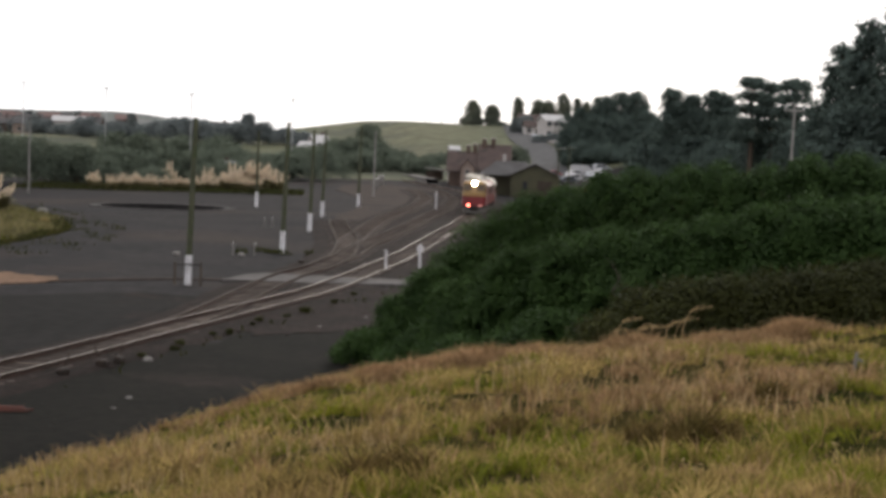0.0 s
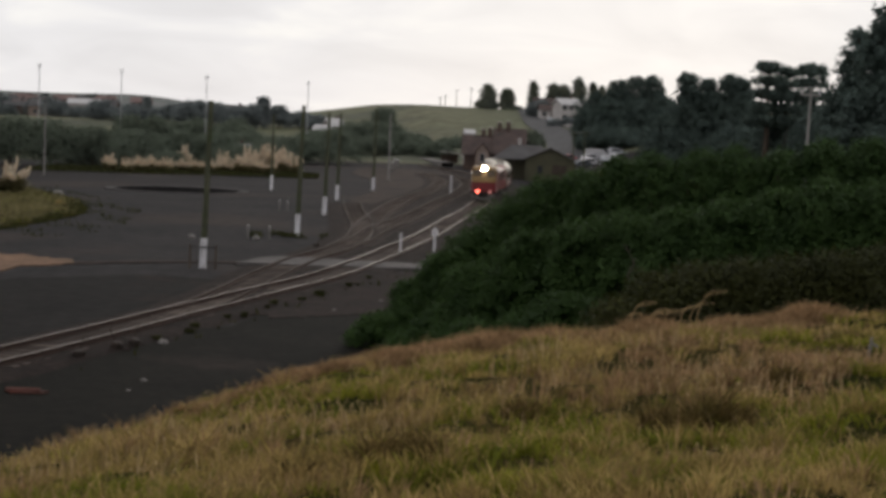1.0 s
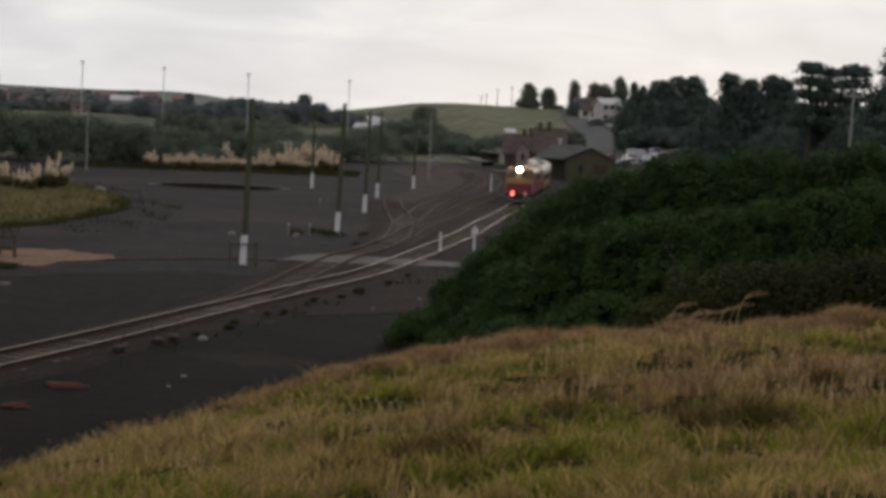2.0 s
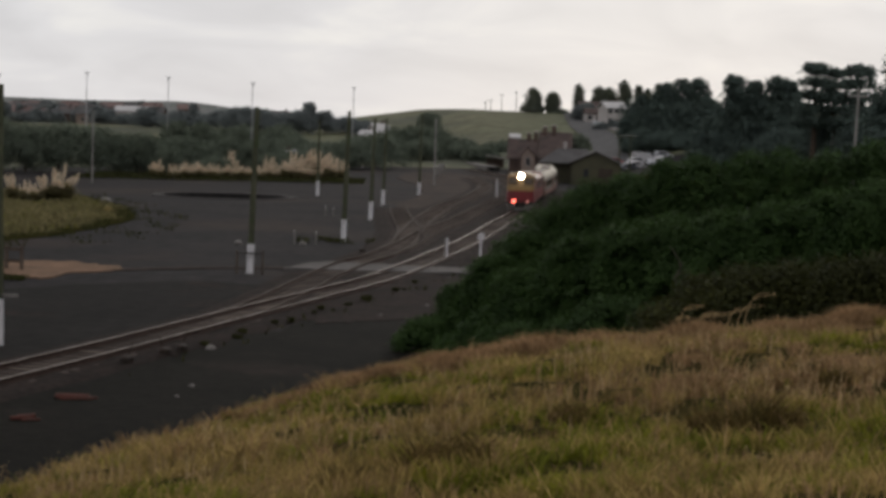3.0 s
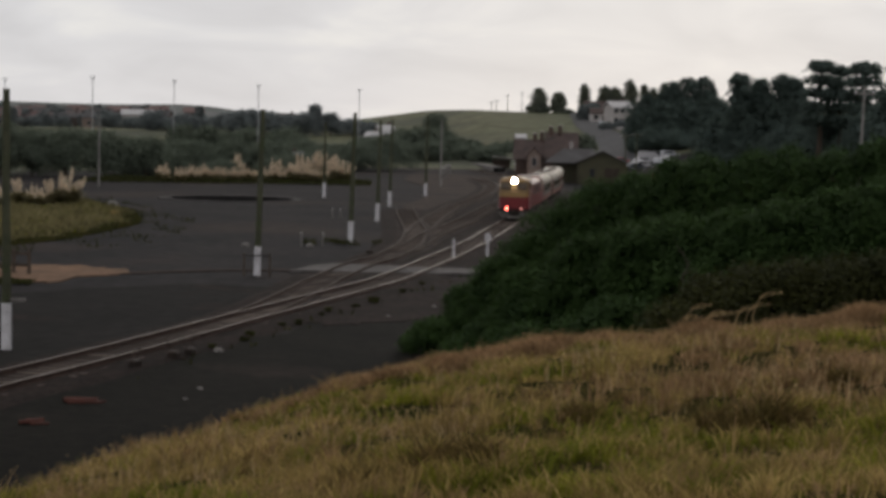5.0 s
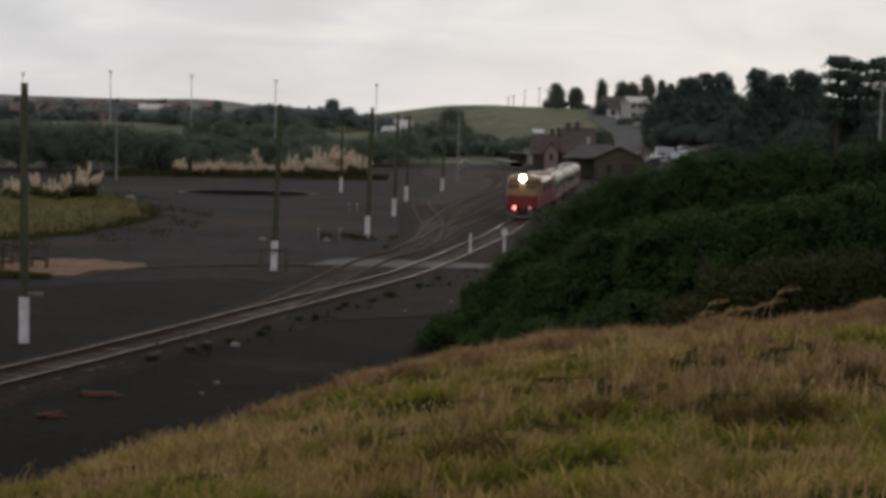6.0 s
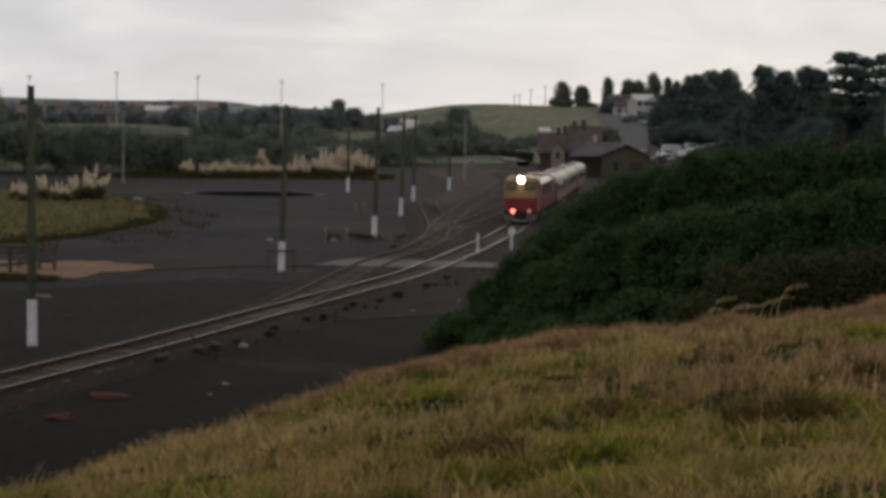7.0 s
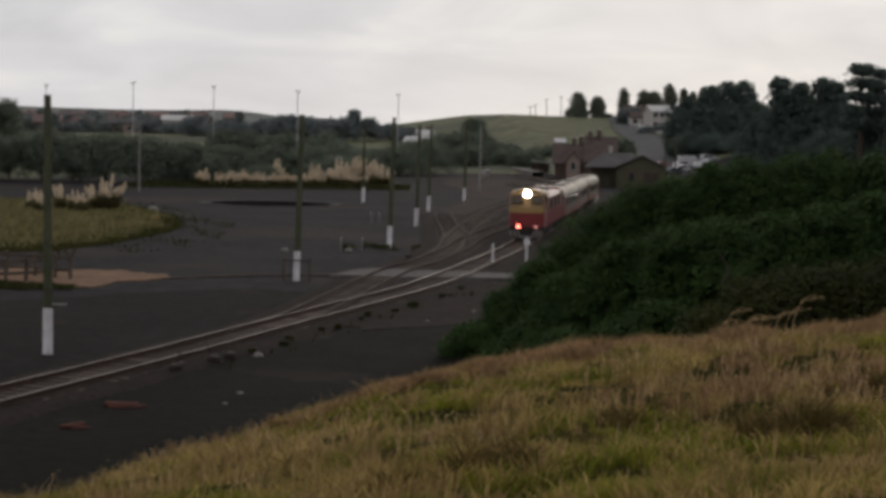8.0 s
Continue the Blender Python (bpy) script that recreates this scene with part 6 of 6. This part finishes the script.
# ---- parked cars ----
def parked_car(x, y, turn, paint, label, van=False):
    z0 = float(ground(np.array([x]), np.array([y]))[0])
    t = thing("parked_van" if van else "parked_car", label, "van" if van else "car", pose(x, y, z0, 0, 0, turn), "vehicles parked by the station")
    h = 2.0 if van else 1.45
    bm = B()
    if van:
        prism(bm, [(-2.3, 0.35), (2.3, 0.35), (2.35, 1.0), (1.7, 1.2), (1.1, h), (-2.25, h)], "y", -0.9, 0.9)
    else:
        prism(bm, [(-2.1, 0.35), (2.1, 0.35), (2.15, 0.7), (1.2, 0.9), (0.5, h), (-1.2, h), (-1.9, 0.95), (-2.15, 0.85)], "y", -0.85, 0.85)
    bmesh.ops.bevel(bm, geom=list(bm.edges), offset=0.07, segments=1, affect="EDGES")
    body = part("body", bm, paint, t)
    for s in (-1, 1):
        part("side_window", box(B(), (-1.2, s * 0.86 - 0.02, 0.92), (0.6, s * 0.86 + 0.02, h - 0.12), 0.01), M_DARKGLASS, body)
        for wx in (-1.3, 1.35):
            wl_ = part("wheel", rod(B(), (wx, s * 0.72, 0.32), (wx, s * 0.88, 0.32), 0.32, 0.32, 16), M_UNDER, t)
            part("rim", rod(B(), (wx, s * 0.885, 0.32), (wx, s * 0.9, 0.32), 0.19, 0.19, 12), M_MAST, wl_)
    part("windscreen", box(B(), (-0.02, -0.7, -0.3), (0.02, 0.7, 0.3), 0.01, pose(0.88 if not van else 1.42, 0, h - 0.3, 0, -50 if not van else -35, 0)), M_DARKGLASS, body)


P_WHITE = material("white_car_paint", (0.40, 0.39, 0.40), (0.35, 0.34, 0.35), 0.5, 0.35, fine=0.05)
P_SILVER = material("silver_car_paint", (0.36, 0.36, 0.38), (0.32, 0.32, 0.34), 0.5, 0.3, fine=0.05)
P_RED = material("red_car_paint", (0.26, 0.05, 0.055), (0.22, 0.045, 0.05), 0.5, 0.3, fine=0.05)
P_DARK = material("dark_car_paint", (0.05, 0.055, 0.065), (0.045, 0.05, 0.06), 0.5, 0.3, fine=0.05)
CAR_KINDS = [(P_WHITE, "white parked car beside the station", False), (P_RED, "dark red parked car beside the station", False), (P_WHITE, "white parked van beside the station", True),
             (P_SILVER, "silver parked car beside the station", False), (P_DARK, "dark parked car beside the station", False)]
for k, (x, y, turn, kind) in enumerate([(43.2, 352, 10, 1), (45.6, 358, 15, 1), (47.0, 340, 80, 0), (48.8, 346, 8, 0), (50.6, 351, 12, 2), (53.0, 352, 5, 4), (49.5, 332, 85, 3), (46.2, 330, 20, 0),
                                        (51.8, 336, 75, 0), (54.8, 352, 9, 3), (43.5, 338, 88, 3), (44.4, 326, 30, 4)]):
    paint, label, van = CAR_KINDS[kind]
    parked_car(x, y, turn, paint, label, van)
parked_car(56.6, 484, 75, P_WHITE, "white car parked beside the hill road")
parked_car(57.6, 497, 75, P_SILVER, "silver car parked beside the hill road")

motions()
